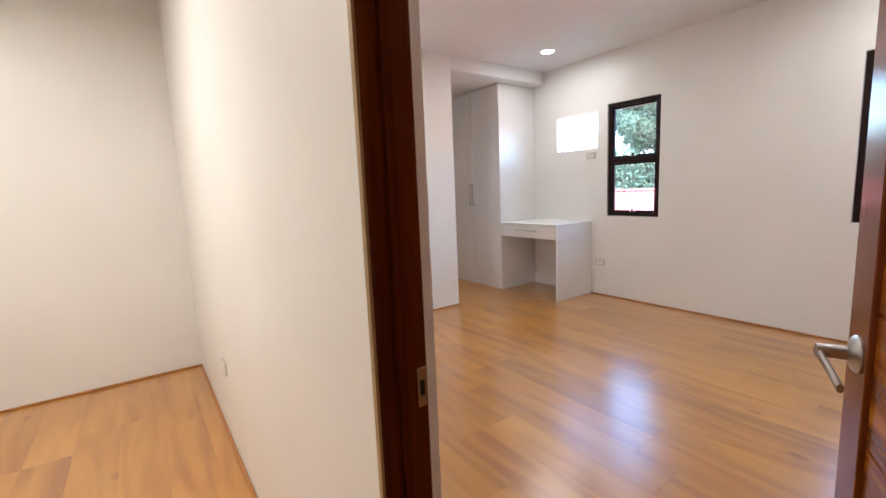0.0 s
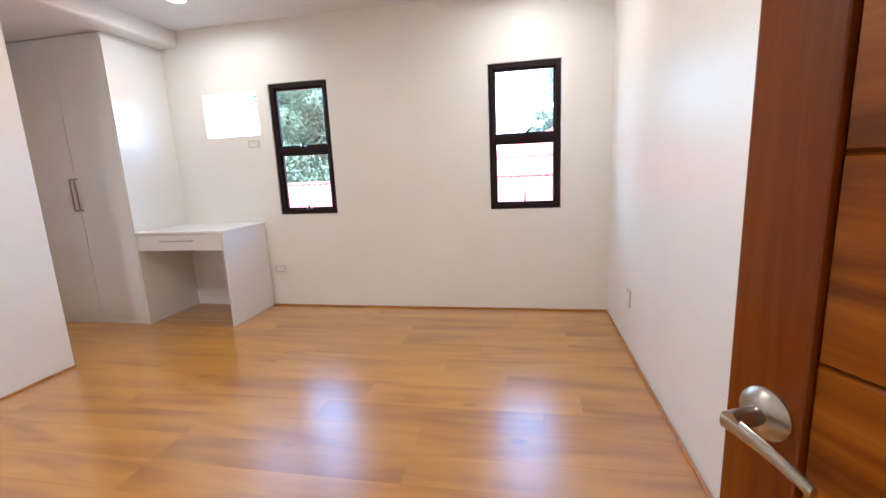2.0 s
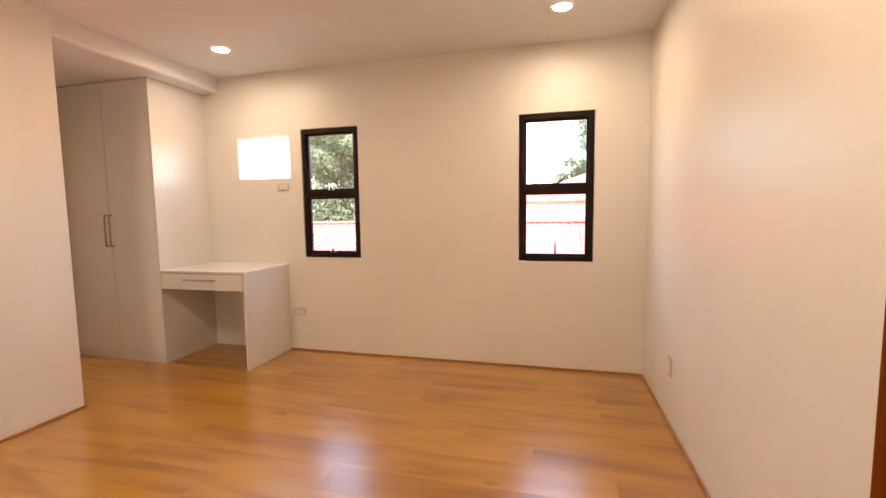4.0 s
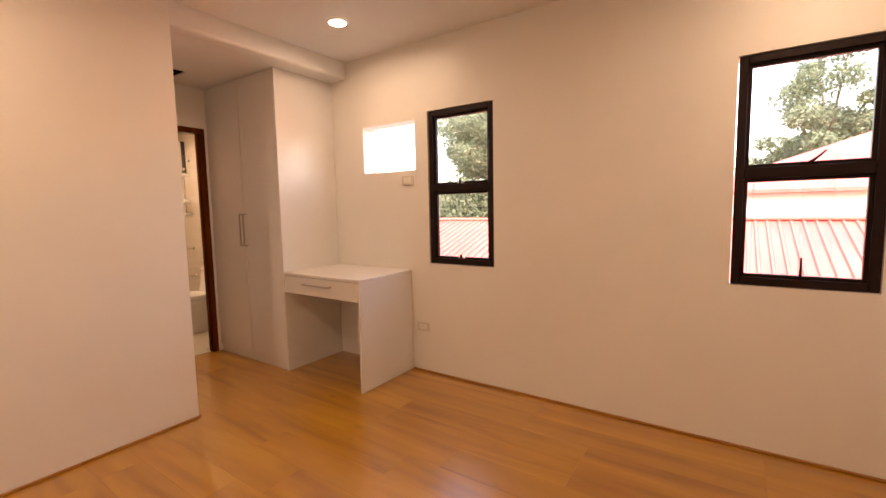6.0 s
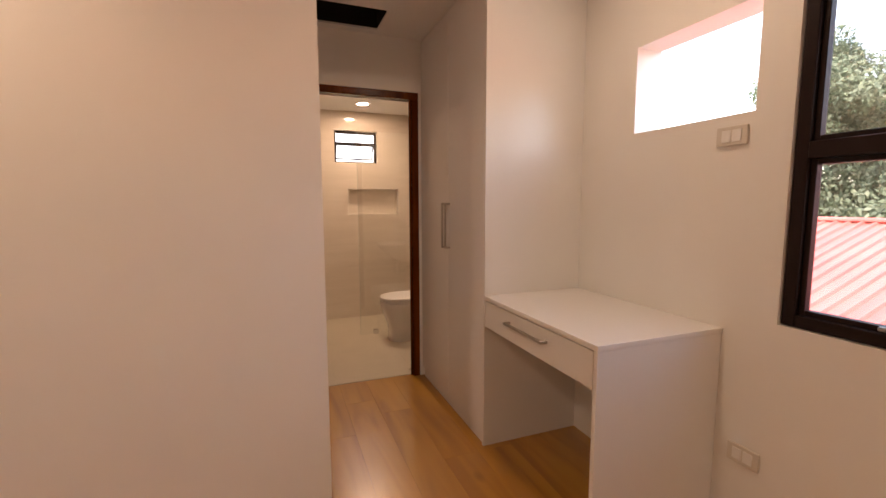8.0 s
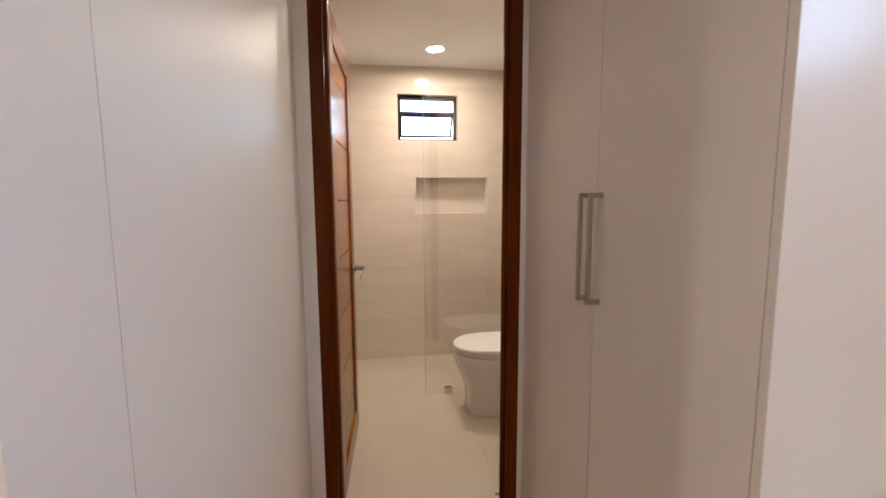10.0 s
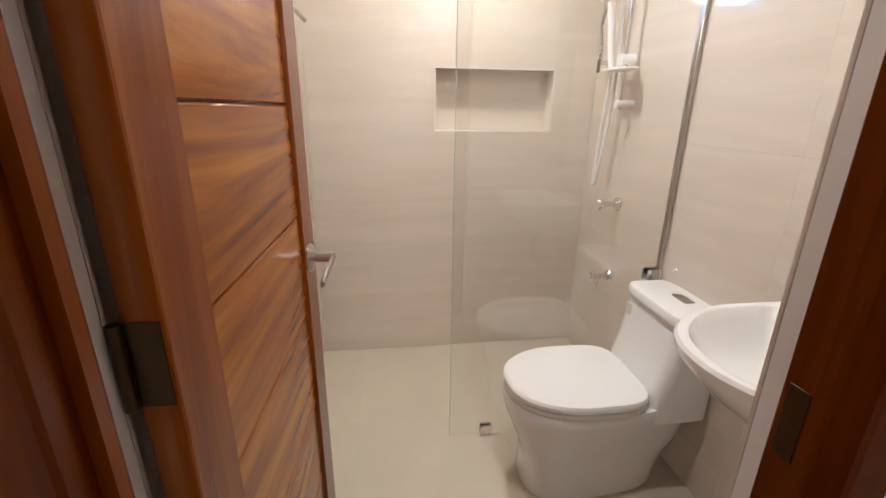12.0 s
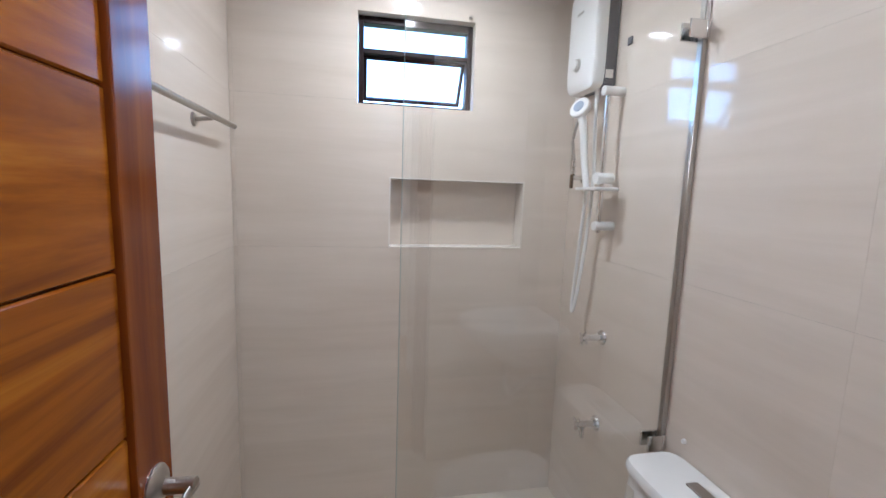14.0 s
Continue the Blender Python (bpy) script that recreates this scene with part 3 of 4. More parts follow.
# toilet, local origin on the floor below the middle of the bowl, tank towards +x
tl = thing("toilet", pose(3.93, 6.04, 0), "white ceramic one-piece toilet with closed lid", "toilet")
part("bowl", loft([ring_superellipse(0.0, 0, z, a0, a1, b, p) for z, a0, a1, b, p in (
    (0.0, 0.172, 0.33, 0.126, 2.9), (0.012, 0.176, 0.335, 0.131, 2.9), (0.08, 0.172, 0.345, 0.129, 2.9), (0.14, 0.178, 0.365, 0.134, 2.9), (0.18, 0.19, 0.39, 0.142, 2.9),
    (0.215, 0.203, 0.408, 0.150, 2.8), (0.25, 0.216, 0.41, 0.160, 2.7), (0.30, 0.236, 0.414, 0.172, 2.6), (0.345, 0.248, 0.414, 0.181, 2.4), (0.37, 0.250, 0.415, 0.183, 2.3), (0.382, 0.244, 0.41, 0.178, 2.3))]), CERAMIC, tl)
part("tank", loft([[(x, y, z) for x, y in pts] for z, pts in [
    (z, [(p[0], p[1]) for p in ring_superellipse((fx + 0.417) / 2, 0, z, (0.417 - fx) / 2, (0.417 - fx) / 2, hb, 7, 48)])
    for z, fx, hb in ((0.33, 0.17, 0.165), (0.40, 0.195, 0.163), (0.50, 0.225, 0.163), (0.60, 0.243, 0.165), (0.662, 0.252, 0.168))]]), CERAMIC, tl)
lid = part("tank_lid", loft([ring_superellipse(0.332, 0, z, a, 0.086 if a > 0.08 else a, b, 6, 48) for z, a, b in (
    (0.665, 0.088, 0.172), (0.671, 0.093, 0.177), (0.690, 0.093, 0.177), (0.699, 0.088, 0.172), (0.701, 0.080, 0.163))]), CERAMIC, tl)
part("flush_button", box(0.335, 0.372, -0.04, 0.03, 0.700, 0.706, 0.003, 2), STEEL, lid, "chrome flush button")
part("sticker", box(0.2425, 0.2445, 0.105, 0.135, 0.585, 0.635), SWITCH, tl, "small grey printed sticker")
part("seat", loft([ring_superellipse(0.0, 0, z, a0, a1 + 0.02, b, 2.25, 48, 0.0, 4.5) for z, a0, a1, b in (
    (0.384, 0.238, 0.175, 0.178), (0.388, 0.246, 0.180, 0.184), (0.402, 0.246, 0.180, 0.184), (0.405, 0.240, 0.178, 0.180))]), PLASTIC, tl)
part("lid", loft([ring_superellipse(0.0, 0, z, a0, a1 + 0.02, b, 2.25, 48, 0.0, 4.5) for z, a0, a1, b in (
    (0.407, 0.240, 0.180, 0.181), (0.411, 0.250, 0.186, 0.188), (0.424, 0.250, 0.186, 0.188), (0.432, 0.242, 0.182, 0.182), (0.438, 0.20, 0.16, 0.15), (0.440, 0.10, 0.08, 0.08))]), PLASTIC, tl, "closed white seat lid")
for s in (-1, 1):
    part("lid_hinge", box(0.150, 0.190, s * 0.12 - 0.028, s * 0.12 + 0.028, 0.383, 0.415, 0.006, 2), PLASTIC, tl)

# wash basin on the wall; local origin at the wall below its middle
sk = thing("wash_basin", pose(4.349, 5.475, 0.60), "white ceramic wall-hung wash basin with a chrome drain", "sink")


def basin_ring(z, front, half, back=0.0, inset=0.0, n=56):
    """A blunt wedge plan: straight at the wall, rounded to the front."""
    pts = []
    for k in range(n):
        t = 6.2832 * k / n
        c, s = math.cos(t), math.sin(t)
        if c > 0:
            r = (abs(c) ** 9 + abs(s) ** 9) ** (-1 / 9)
            x = min(-inset - 0.0, -0.20 + (0.20 - inset) * r * c)
            y = half * max(-1, min(1, r * s))
        else:
            r = (abs(c) ** 2.1 + abs(s) ** 2.1) ** (-1 / 2.1)
            x, y = -0.20 + (front - 0.20) * r * c, half * r * s
        pts.append((x, y, z))
    return pts


part("bowl", loft([basin_ring(z, f0, h0, 0, i0) for z, f0, h0, i0 in (
    (0.05, 0.25, 0.10, 0.0), (0.09, 0.32, 0.145, 0.0), (0.15, 0.40, 0.185, 0.0), (0.205, 0.452, 0.212, 0.0), (0.228, 0.468, 0.222, 0.0),
    (0.244, 0.470, 0.224, 0.0), (0.252, 0.464, 0.220, 0.002), (0.253, 0.452, 0.212, 0.012), (0.249, 0.440, 0.204, 0.09), (0.225, 0.425, 0.192, 0.11),
    (0.18, 0.390, 0.165, 0.13), (0.145, 0.34, 0.125, 0.15), (0.13, 0.28, 0.06, 0.17))]), CERAMIC, sk)
part("drain", loft([[(-0.235 + r * math.cos(a), r * math.sin(a), z) for a in [6.2832 * k / 28 for k in range(28)]] for r, z in ((0.031, 0.129), (0.031, 0.135), (0.025, 0.137), (0.024, 0.133))]), CHROME, sk, "chrome drain ring")
part("stopper", cyl((-0.235, 0, 0.131), (-0.235, 0, 0.1385), 0.017, 0.015, 20), GREYPL, sk)
part("bottle_trap", tube([(-0.235, 0, 0.05), (-0.235, 0, -0.08), (-0.20, 0, -0.12), (-0.15, 0, -0.08), (-0.10, 0, -0.05), (-0.01, 0, -0.05)], 0.016, 14, 6), CHROME, sk, "chrome waste trap")

av = thing("angle_valve", pose(4.349, 5.63, 0.375), "small chrome angle valve under the basin", "valve", "chrome wall valves")
part("escutcheon", cyl((0, 0, 0), (-0.008, 0, 0), 0.027, 0.024, 24), CHROME, av)
part("body", cyl((-0.006, 0, 0), (-0.055, 0, 0), 0.010, 0.010, 16), CHROME, av)
part("knob", cyl((-0.055, 0, 0), (-0.078, 0, 0), 0.018, 0.015, 12), CHROME, av)


# shower screen
GY = 6.268
sg = thing("shower_screen", pose(3.526, GY, 0), "fixed clear glass shower screen held by chrome clips", "shower screen")
g = part("pane", box(0.0, 0.808, -0.004, 0.004, 0.006, 2.02, 0.0008, 1), SHOWERGLASS, sg, smooth=False)
g.visible_shadow = False
part("polished_edge", box(-0.0016, -0.0002, -0.004, 0.004, 0.006, 2.02), GLASSEDGE, g)
part("wall_channel", box(0.8085, 0.8245, -0.011, 0.011, 0.0, 2.02, 0.002, 1), STEEL, sg, "brushed steel wall channel")
for z in (1.90, 0.70):
    bm = box(0.760, 0.812, -0.020, -0.014, z - 0.024, z + 0.024, 0.0015, 1)
    add_box(bm, 0.760, 0.812, 0.014, 0.020, z - 0.024, z + 0.024, 0.0015, 1)
    add_box(bm, 0.812, 0.824, -0.020, 0.020, z - 0.024, z + 0.024, 0.0015, 1)
    part("wall_clip", bm, CHROME, sg, "chrome glass clip")
bm = box(0.130, 0.178, -0.013, -0.0045, 0.0, 0.048, 0.0015, 1)
add_box(bm, 0.130, 0.178, 0.0045, 0.013, 0.0, 0.048, 0.0015, 1)
part("floor_clip", bm, CHROME, sg, "chrome glass clip on the floor")


# instant water heater; local: x out of the wall is negative
wh = thing("water_heater", pose(4.350, 6.795, 1.850), "white instant shower water heater with dark grey side", "water heater")
part("back_case", box(-0.050, 0.0, -0.105, 0.105, 0.0, 0.385, 0.010, 3), GREYPL, wh, "dark grey rear case")
cover = part("front_cover", loft([[(x, y * k, 0.1925 + z * k) for (x0, y, z) in [(0, *p) for p in [(0.108 * (abs(math.cos(t)) ** 8 + abs(math.sin(t)) ** 8) ** (-1 / 8) * math.cos(t),
                                    0.198 * (abs(math.cos(t)) ** 8 + abs(math.sin(t)) ** 8) ** (-1 / 8) * math.sin(t)) for t in [6.2832 * q / 48 for q in range(48)]]]]
                                  for x, k in ((-0.050, 1.0), (-0.074, 1.0), (-0.088, 0.985), (-0.095, 0.94), (-0.098, 0.80))]), PLASTIC, wh, "glossy white front cover")
dial = part("dial", cyl((-0.096, 0.015, 0.10), (-0.104, 0.015, 0.10), 0.026, 0.024, 28), STEEL, cover, "silver temperature dial")
part("dial_cap", cyl((-0.104, 0.015, 0.10), (-0.110, 0.015, 0.10), 0.017, 0.016, 24), PLASTIC, dial)
part("mark", box(-0.0990, -0.0975, -0.01, 0.04, 0.286, 0.296), STEEL, cover)
part("rating_label", box(-0.045, -0.015, -0.1065, -0.1045, 0.03, 0.06), SWITCH, wh, "grey rating label")
for y, c in ((0.05, CHROME), (-0.05, PLASTIC)):
    part("pipe_stub", cyl((-0.04, y, 0.0), (-0.04, y, -0.045), 0.009, 0.009, 14), c, wh)

# slide bar with hand shower
sb = thing("shower_set", pose(4.350, 6.635, 0.95), "white hand shower on a slide bar with hose", "shower")
part("slide_bar", cyl((-0.058, 0, 0.36), (-0.058, 0, 0.885), 0.0095, 0.0095, 16), CHROME, sb, "chrome slide bar")
for z in (0.385, 0.87):
    part("bar_bracket", tube([(0, 0, z), (-0.03, 0, z), (-0.078, 0, z)], 0.017, 16, 3), PLASTIC, sb)
sl = part("slider", tube([(-0.02, 0, 0.56), (-0.06, 0, 0.56), (-0.085, 0.0, 0.56)], 0.021, 16, 3), PLASTIC, sb)
part("soap_tray", box(-0.125, -0.028, -0.07, 0.075, 0.515, 0.527, 0.005, 2), PLASTIC, sb, "white soap tray")
hd = part("hand_shower", tube([(-0.085, 0.055, 0.51), (-0.092, 0.075, 0.62), (-0.10, 0.085, 0.74), (-0.108, 0.095, 0.80)], lambda u: 0.012 + 0.004 * u, 14, 6), PLASTIC, sb)
hr = Matrix.Translation((-0.112, 0.10, 0.825)) @ Euler((radians(20), radians(-62), 0)).to_matrix().to_4x4()
part("head", loft([[hr @ Vector((r * math.cos(a), r * math.sin(a), d)) for a in [6.2832 * k / 32 for k in range(32)]] for r, d in ((0.016, -0.03), (0.034, -0.018), (0.042, -0.004), (0.042, 0.006), (0.038, 0.010))]), PLASTIC, hd)
part("spray_face", loft([[hr @ Vector((r * math.cos(a), r * math.sin(a), d)) for a in [6.2832 * k / 32 for k in range(32)]] for r, d in ((0.022, 0.0095), (0.022, 0.013))]), mat("blue_grey_spray_plate", (0.30, 0.36, 0.48), 0.35)[0], hd, "blue-grey spray plate")
part("hose", tube([(-0.085, 0.055, 0.52), (-0.080, 0.085, 0.36), (-0.075, 0.115, 0.16), (-0.070, 0.135, 0.03), (-0.066, 0.118, 0.06), (-0.060, 0.085, 0.28), (-0.050, 0.075, 0.55), (-0.044, 0.105, 0.80), (-0.040, 0.110, 0.87)], 0.0068, 10, 8), PLASTIC, sb, "white flexible shower hose")

pv = thing("stop_valve", pose(4.350, 6.865, 1.52), "chrome water inlet valve below the heater", "valve", "chrome wall valves")
part("escutcheon", cyl((0, 0, 0), (-0.008, 0, 0), 0.028, 0.025, 24), CHROME, pv)
part("body", tube([(0, 0, 0), (-0.05, 0, 0), (-0.055, 0, 0.02), (-0.055, 0, 0.07)], 0.010, 12, 4), CHROME, pv)
part("lever", box(-0.066, -0.055, -0.008, 0.008, -0.045, 0.012, 0.003, 1), BRASS, pv)
part("flexible_pipe", tube([(-0.055, 0, 0.07), (-0.06, 0.012, 0.16), (-0.05, -0.01, 0.24), (-0.04, -0.02, 0.30)], 0.0065, 10, 6), STEEL, pv)


def bib_tap(y, z, big):
    t = thing("wall_tap", pose(4.350, y, z), "chrome wall tap with cross handle", "tap", "chrome wall valves")
    part("escutcheon", cyl((0, 0, 0), (-0.009, 0, 0), 0.029, 0.024, 24), CHROME, t)
    part("body", cyl((-0.008, 0, 0), (-0.062, 0, 0), 0.0125, 0.011, 18), CHROME, t)
    hnd = part("handle", cyl((-0.062, 0, 0), (-0.088, 0, 0), 0.012, 0.014, 14), CHROME, t)
    for a in (0.4, 1.97):
        dy, dz = 0.030 * math.cos(a), 0.030 * math.sin(a)
        part("handle_arm", cyl((-0.080, -dy, -dz), (-0.080, dy, dz), 0.0055, 0.0055, 10), CHROME, hnd)
    if big:
        part("spout", tube([(-0.045, 0, 0), (-0.055, 0, -0.02), (-0.058, 0, -0.055)], 0.009, 12, 5), CHROME, t)


bib_tap(6.640, 0.900, False)
bib_tap(6.636, 0.547, True)
pt = thing("wall_plug", pose(4.350, 6.616, 1.989), "small dark square plug in the tiles", "wall fitting")
part("cover", box(-0.006, 0, -0.013, 0.013, -0.013, 0.013, 0.002, 1), GREYPL, pt)
wp = thing("wall_plug", pose(4.350, 6.180, 0.748), "small white round plug in the tiles above the cistern", "wall fitting")
part("cover", cyl((0, 0, 0), (-0.008, 0, 0), 0.008, 0.006, 16), PLASTIC, wp)
nl = thing("wall_hook", pose(3.861, 7.004, 2.157), "tiny metal hook above the bathroom window", "hook")
part("hook", cyl((0, 0, 0), (0, -0.012, 0), 0.006, 0.006, 12), STEEL, nl)

tb = thing("towel_rail", pose(TW, 6.50, 1.645), "brushed steel towel rail on the tiled wall", "towel rail")
part("bar", cyl((0.062, -0.40, 0), (0.062, 0.33, 0), 0.009, 0.009, 16), STEEL, tb)
for y in (-0.33, 0.13):
    bk = part("bracket", cyl((0, y, -0.01), (0.055, y, -0.004), 0.007, 0.007, 12), STEEL, tb)
    part("bracket_rose", cyl((0, y, -0.01), (0.007, y, -0.01), 0.022, 0.019, 22), STEEL, bk)

# ---- outside ----
structure("ground", slab("z", -3.4, -3.2, -900, 1500, -1200, 1200), GRASS, "grassy ground far below", "ground")
structure("wall_lower", slab("z", -3.2, -0.12, -1.75, 4.546, -1.6, 7.16), OUTER, "plain lower storey of the house", "wall")


def ribbed_roof(parent, x0, z0, x1, z1, y0, y1, step):
    dz = (z1 - z0) / (x1 - x0)
    bm = bmesh.new()
    vs = [bm.verts.new(p) for p in ((x0, y0, z0), (x1, y0, z1), (x1, y1, z1), (x0, y1, z0))]
    f = bm.faces.new(vs)
    r = bmesh.ops.extrude_face_region(bm, geom=[f])
    for v in r["geom"]:
        if isinstance(v, bmesh.types.BMVert):
            v.co.z -= 0.06
    roof = part("roof", bm, REDROOF, parent, "red painted ribbed metal roof", smooth=False)
    L = math.hypot(x1 - x0, z1 - z0)
    me = None
    for k in range(int((y1 - y0) / step)):
        y = y0 + step * (k + 0.5)
        if me is None:
            b = bmesh.new()
            vs = [[b.verts.new((u * L, yy, zz)) for yy, zz in ((-0.032, 0), (-0.014, 0.038), (0.014, 0.038), (0.032, 0))] for u in (0, 1)]
            for i in range(3):
                b.faces.new((vs[0][i], vs[0][i + 1], vs[1][i + 1], vs[1][i]))
            b.faces.new(vs[0][::-1]), b.faces.new(vs[1])
            me = finish("rib", b, REDROOF)
        o = new("rib", me)
        o.parent = roof
        o.matrix_basis = pose(x0, y, z0 + 0.001, 0, -math.degrees(math.atan(dz)), 0)
    return roof


nh = thing("neighbour_house", pose(0, 0, -3.2), "low neighbouring house with a red ribbed metal roof", "house")
part("wall", box(8.2, 16.0, -6.0, 15.6, 0.0, 2.7), OUTER, nh, smooth=False)
ribbed_roof(nh, 7.6, 2.80, 12.0, 4.22, -6.5, 16.0, 0.18)
part("ridge_cap", box(11.85, 12.15, -6.5, 16.0, 4.20, 4.27, 0.02, 1), REDROOF, nh)
bm = bmesh.new()
vs = [bm.verts.new(p) for p in ((12.0, -6.5, 4.21), (16.6, -6.5, 2.75), (16.6, 16.0, 2.75), (12.0, 16.0, 4.21))]
bm.faces.new(vs)
part("rear_roof", bm, REDROOF, nh, smooth=False)

hh = thing("white_house", pose(0, 0, -3.2), "white rendered house with a red hipped roof", "house")
part("wall", box(18.0, 27.0, -12.0, 1.9, 0.0, 4.85), painted("white_render", (0.82, 0.81, 0.78), 0.8, 0.06, 0.4), hh, smooth=False)
bm = bmesh.new()
a = [bm.verts.new(p) for p in ((17.4, -12.6, 4.88), (27.6, -12.6, 4.88), (27.6, 2.4, 4.88), (17.4, 2.4, 4.88))]
b = [bm.verts.new(p) for p in ((22.5, -8.5, 7.1), (22.5, -3.4, 7.1))]
for q in ((a[0], a[1], b[0]), (a[1], a[2], b[1], b[0]), (a[2], a[3], b[1]), (a[3], a[0], b[0], b[1]), (a[3], a[2], a[1], a[0])):
    bm.faces.new(q)
part("roof", bm, REDROOF, hh, "red hipped metal roof", smooth=False)
part("gutter", box(17.3, 17.45, -12.6, 2.4, 4.80, 4.93, 0.02, 1), REDROOF, hh)


def tree(x, y, height, spread, leaves, seed, label, leaf=0.11):
    rng = np.random.default_rng(seed)
    t = thing("tree", pose(x, y, -3.2), label, "tree", "trees behind the houses")
    rnd = random.Random(seed)
    bm = bmesh.new()
    trunk_h = height * 0.38
    tr = tube([(0, 0, 0), (0.1, 0.05, trunk_h * 0.5), (0.0, 0.15, trunk_h), (0.1, 0.1, height * 0.62)], lambda u: 0.30 * (1 - 0.75 * u) * height / 9, 12, 5)
    part("trunk", tr, BARK, t)
    centres = []
    for k in range(13):
        an, el = k * 2.4 + rnd.random(), rnd.uniform(0.25, 1.15)
        ln = spread * rnd.uniform(0.55, 0.95)
        p0 = Vector((0, 0.1, trunk_h * rnd.uniform(0.8, 1.35)))
        p2 = p0 + Vector((math.cos(an) * math.cos(el) * ln, math.sin(an) * math.cos(el) * ln, math.sin(el) * (height - trunk_h) * 0.85))
        p1 = (p0 + p2) / 2 + Vector((rnd.uniform(-.3, .3), rnd.uniform(-.3, .3), 0.3))
        part("limb", tube([p0, p1, p2], lambda u: 0.09 * (1 - 0.8 * u) * height / 9, 7, 4), BARK, t)
        for u in (0.55, 0.8, 1.0):
            c = p0.lerp(p2, u)
            for _ in range(3):
                centres.append((*(c + Vector((rnd.gauss(0, .5), rnd.gauss(0, .5), rnd.gauss(0, .4)))), rnd.uniform(0.55, 1.15)))
    C = np.array(centres)
    pick = rng.integers(0, len(C), leaves)
    d = rng.normal(size=(leaves, 3))
    d /= np.linalg.norm(d, axis=1)[:, None]
    pos = C[pick, :3] + d * (C[pick, 3] * rng.uniform(0.35, 1.0, leaves) ** 0.6)[:, None] * np.array([1, 1, 0.75])
    size = rng.uniform(0.55, 1.35, leaves) * leaf
    a = rng.normal(size=(leaves, 3))
    a /= np.linalg.norm(a, axis=1)[:, None]
    n2 = np.cross(a, d)
    n2 /= np.linalg.norm(n2, axis=1)[:, None] + 1e-6
    quad = np.stack([pos - a * size[:, None], pos + n2 * size[:, None] * 0.45, pos + a * size[:, None], pos - n2 * size[:, None] * 0.45], 1).reshape(-1, 3)
    me = bpy.data.meshes.new("crown")
    me.from_pydata(quad.tolist(), [], np.arange(leaves * 4).reshape(-1, 4).tolist())
    me.materials.append(LEAF)
    cr = new("crown", me)
    cr.parent = t
    tagged(cr, "crown of many small green leaves", kind="stuff")


tree(23.5, 11.3, 12.2, 4.5, 120000, 3, "broad leafy green tree behind the red roof", 0.078)
tree(25.5, 19.5, 5.6, 3.4, 12000, 5, "broad leafy green tree beside another tree")
tree(21.0, 8.2, 5.6, 2.8, 10000, 8, "small leafy tree in front of taller ones")
tree(23.5, 5.2, 5.6, 2.4, 8000, 11, "low leafy tree beside the white house")
tree(31.0, -2.9, 12.6, 4.0, 50000, 14, "tall airy tree behind the white house", 0.09)
tree(21.5, 12.4, 6.0, 3.0, 10000, 21, "low leafy tree below the taller crown")
tree(22.5, 15.8, 5.4, 2.8, 8000, 23, "low leafy tree at the end of the row")
fc = thing("roof_fence", pose(15.6, 8.3, -0.3), "short red picket railing behind the roof", "fence")
for k in range(7):
    part("picket", box(-0.02, 0.02, k * 0.14, k * 0.14 + 0.04, 0, 1.0), REDROOF, fc)
part("top_bar", box(-0.03, -0.02, -0.03, 0.93, 0.86, 0.92), REDROOF, fc)

# ---- tiles and planks ----
structure("floor_bathroom", slab("z", -0.1, -0.009, TW - 0.1, TE + 0.1, 5.09, TN + 0.1), GROUT, "grouted bed below the bathroom tiles", "floor")
bath_floor = bpy.data.objects["floor_bathroom"]
structure("threshold", box(3.06, 3.724, 5.135, 5.246, -0.009, 0.004, 0.002, 1), FTILE, "pale stone threshold strip in the doorway", "threshold")


def tile_run(parent, axis, c0, c1, A, B, holes=()):
    g = 0.00025
    for a0, a1 in zip(A, A[1:]):
        for b0, b1 in zip(B, B[1:]):
            hs = [(h[0] - (a0 + a1) / 2, h[1] - (a0 + a1) / 2, h[2] - (b0 + b1) / 2, h[3] - (b0 + b1) / 2) for h in holes
                  if h[0] < a1 - g and h[1] > a0 + g and h[2] < b1 - g and h[3] > b0 + g]
            hw, hh_ = (a1 - a0) / 2 - g, (b1 - b0) / 2 - g
            bm = slab(axis, c0, c1, -hw, hw, -hh_, hh_, hs)
            ca, cb = (a0 + a1) / 2, (b0 + b1) / 2
            at = {"x": pose(0, ca, cb), "y": pose(ca, 0, cb), "z": pose(ca, cb, 0)}[axis]
            part("tile", bm, FTILE if axis == "z" else (TILE if axis == "y" else TILE_Y), parent, smooth=False, at=at)


TILE_Y = stone_tile("beige_wall_tile_side", (0.71, 0.63, 0.54), (0.64, 0.56, 0.47), 0.07, (14, 1.2, 14))
ZB = [0.0, 0.6, 1.2, 1.8, BZ]
tile_run(bpy.data.objects["wall_bathroom_north"], "y", TN, TN + 0.008, [TW, 2.937, 4.137, TE], ZB, (BW, NICHE))
tile_run(bpy.data.objects["wall_bathroom_east"], "x", TE, TE + 0.008, [TS, 5.805, TN - 0.001], ZB)
tile_run(bpy.data.objects["wall_bathroom_west"], "x", TW - 0.008, TW, [TS, 5.805, TN - 0.001], ZB)
tile_run(bpy.data.objects["wall_bathroom_door"], "y", 5.2415, 5.2475, [TW, 3.55, TE], ZB, ((3.012, 3.772, -0.2, 2.12),))
tile_run(bath_floor, "z", -0.008, 0.0, [TW, 3.15, 3.75, TE], [5.2475, 5.80, 6.40, TN - 0.001])
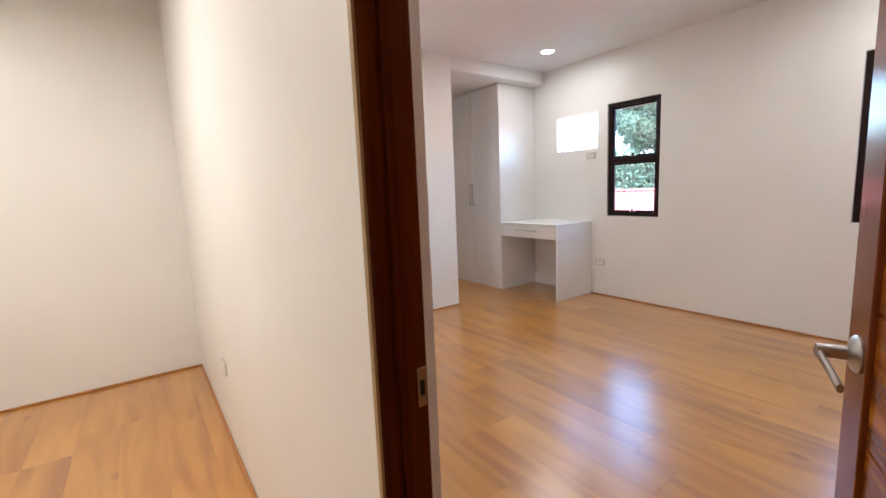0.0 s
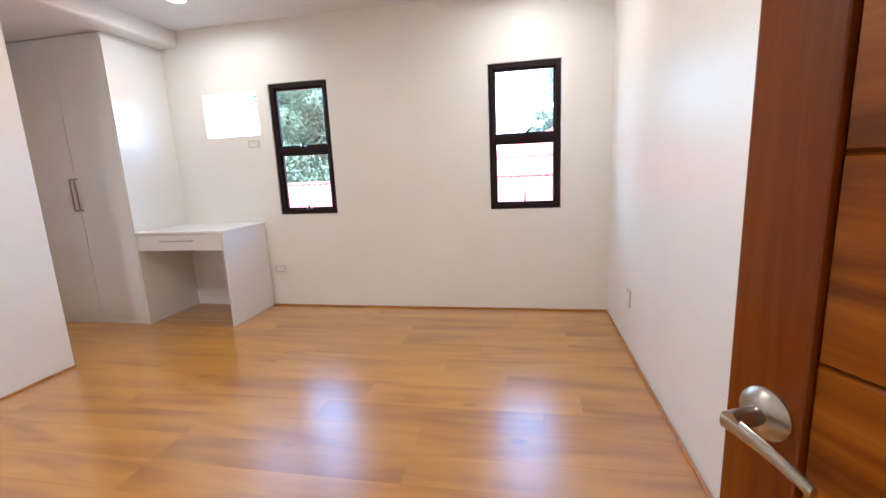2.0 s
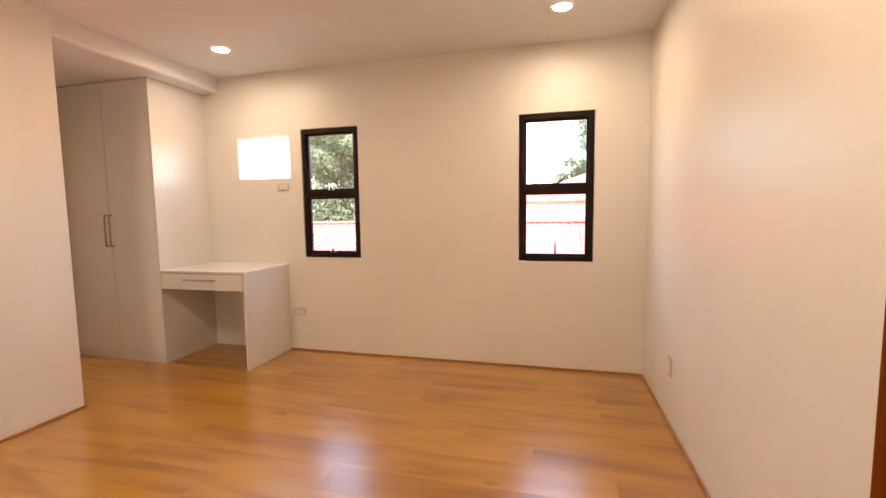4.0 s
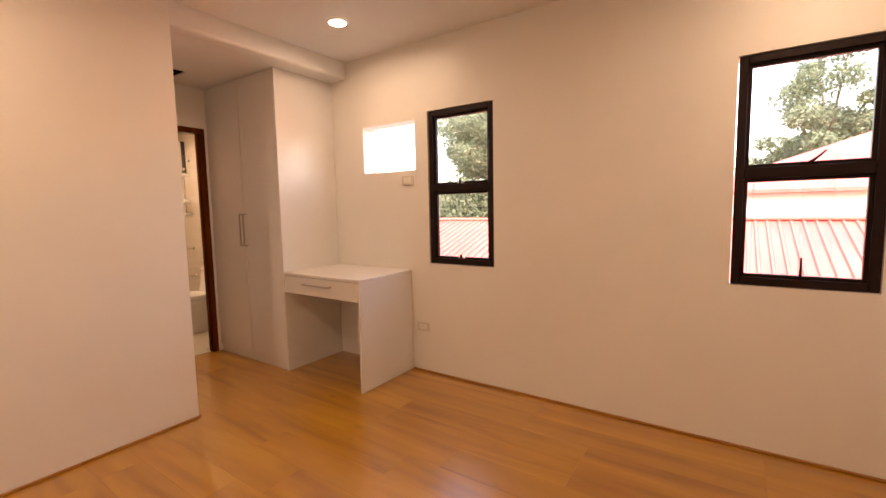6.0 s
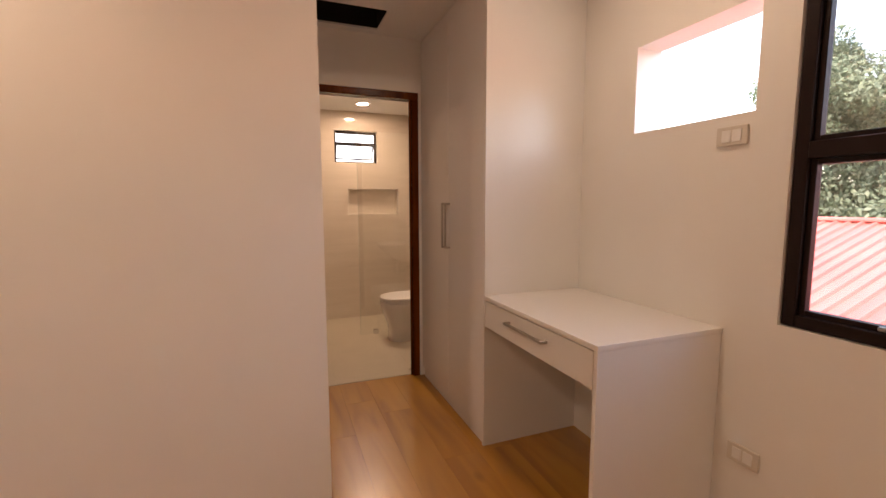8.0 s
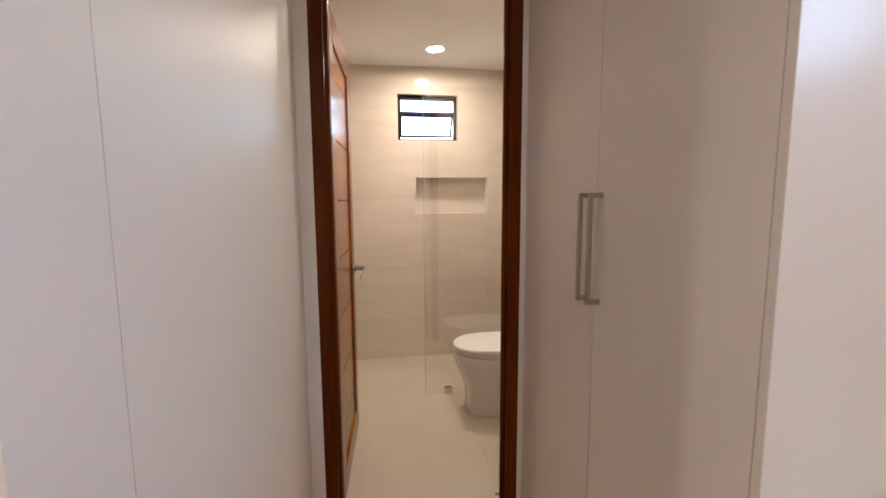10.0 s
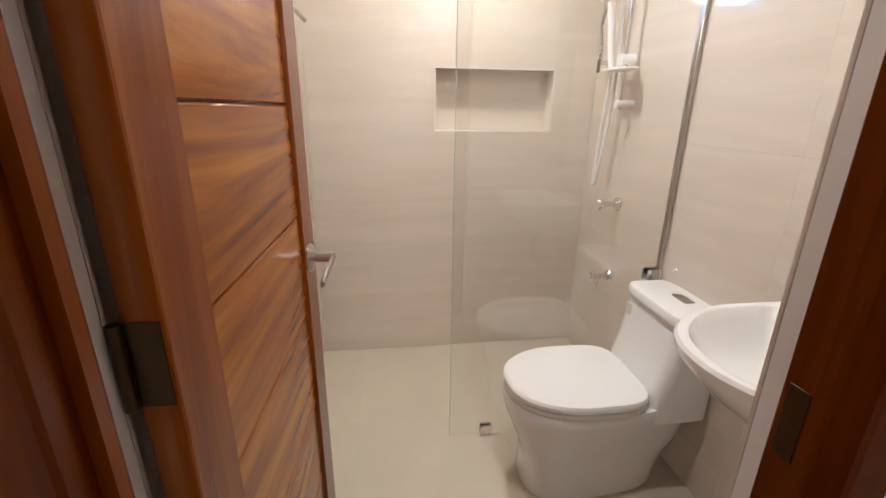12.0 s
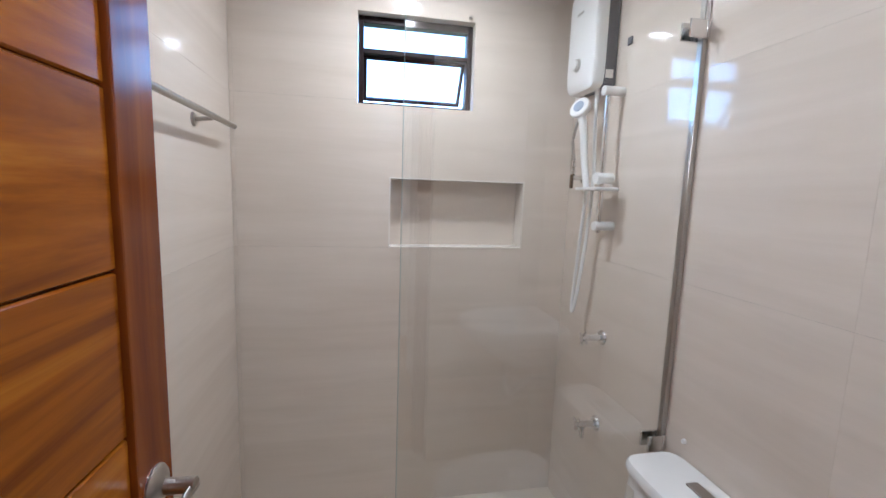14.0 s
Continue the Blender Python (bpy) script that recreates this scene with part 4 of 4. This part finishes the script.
nb = structure("niche", slab("y", 7.098, 7.106, NICHE[0] - 0.02, NICHE[1] + 0.02, NICHE[2] - 0.02, NICHE[3] + 0.02), TILE, "tiled recess in the shower wall", "niche")
for x0, x1, z0, z1 in ((NICHE[0], NICHE[1], NICHE[2], NICHE[2] + 0.006), (NICHE[0], NICHE[1], NICHE[3] - 0.006, NICHE[3]),
                       (NICHE[0], NICHE[0] + 0.006, NICHE[2] + 0.006, NICHE[3] - 0.006), (NICHE[1] - 0.006, NICHE[1], NICHE[2] + 0.006, NICHE[3] - 0.006)):
    part("niche_lining", box(x0, x1, TN - 0.001, 7.097, z0, z1), NICHEW, nb, "pale tile lining", smooth=False)

structure("floor", slab("z", -0.1, -0.009, -1.6, 4.396, -1.45, 5.135), UNDER, "floor bed under the oak planks", "floor")
fl = bpy.data.objects["floor"]
plank_mesh = {}


def plank(x0, x1, y0, y1):
    k = (round(x1 - x0, 3), round(y1 - y0, 3))
    if k not in plank_mesh:
        bm = box(-k[0] / 2 + 0.0002, k[0] / 2 - 0.0002, -k[1] / 2 + 0.0002, k[1] / 2 - 0.0002, -0.008, 0.0)
        bmesh.ops.bevel(bm, geom=[e for e in bm.edges if all(v.co.z > -0.001 for v in e.verts)], offset=0.0004, segments=1, affect="EDGES")
        plank_mesh[k] = finish("plank", bm, OAK)
    o = new("plank", plank_mesh[k])
    o.parent = fl
    o.matrix_basis = pose((x0 + x1) / 2, (y0 + y1) / 2, 0)


def planks(xs, y0, y1, rnd):
    for x0, x1 in zip(xs, xs[1:]):
        y = y0 - rnd.choice((0.0, 0.2, 0.4, 0.6, 0.8, 1.0))
        while y < y1:
            a, b = max(y, y0), min(y + 1.2, y1)
            if b - a > 0.01:
                plank(x0, x1, a, b)
            y += 1.2


rnd = random.Random(4)
cols = [RX + 0.196 * i for i in range(12)] + [2.963]
planks(cols, 0.0, NWALL, rnd)
cols = [2.963 + 0.196 * i for i in range(8)] + [4.396]
planks([c for c in cols if c <= 4.397], 0.0, 5.133, rnd)
planks([-1.6 + 0.1957 * i for i in range(11)] + [HX], -1.45, NWALL, rnd)
plank(HX, RX, 0.0, 0.78)
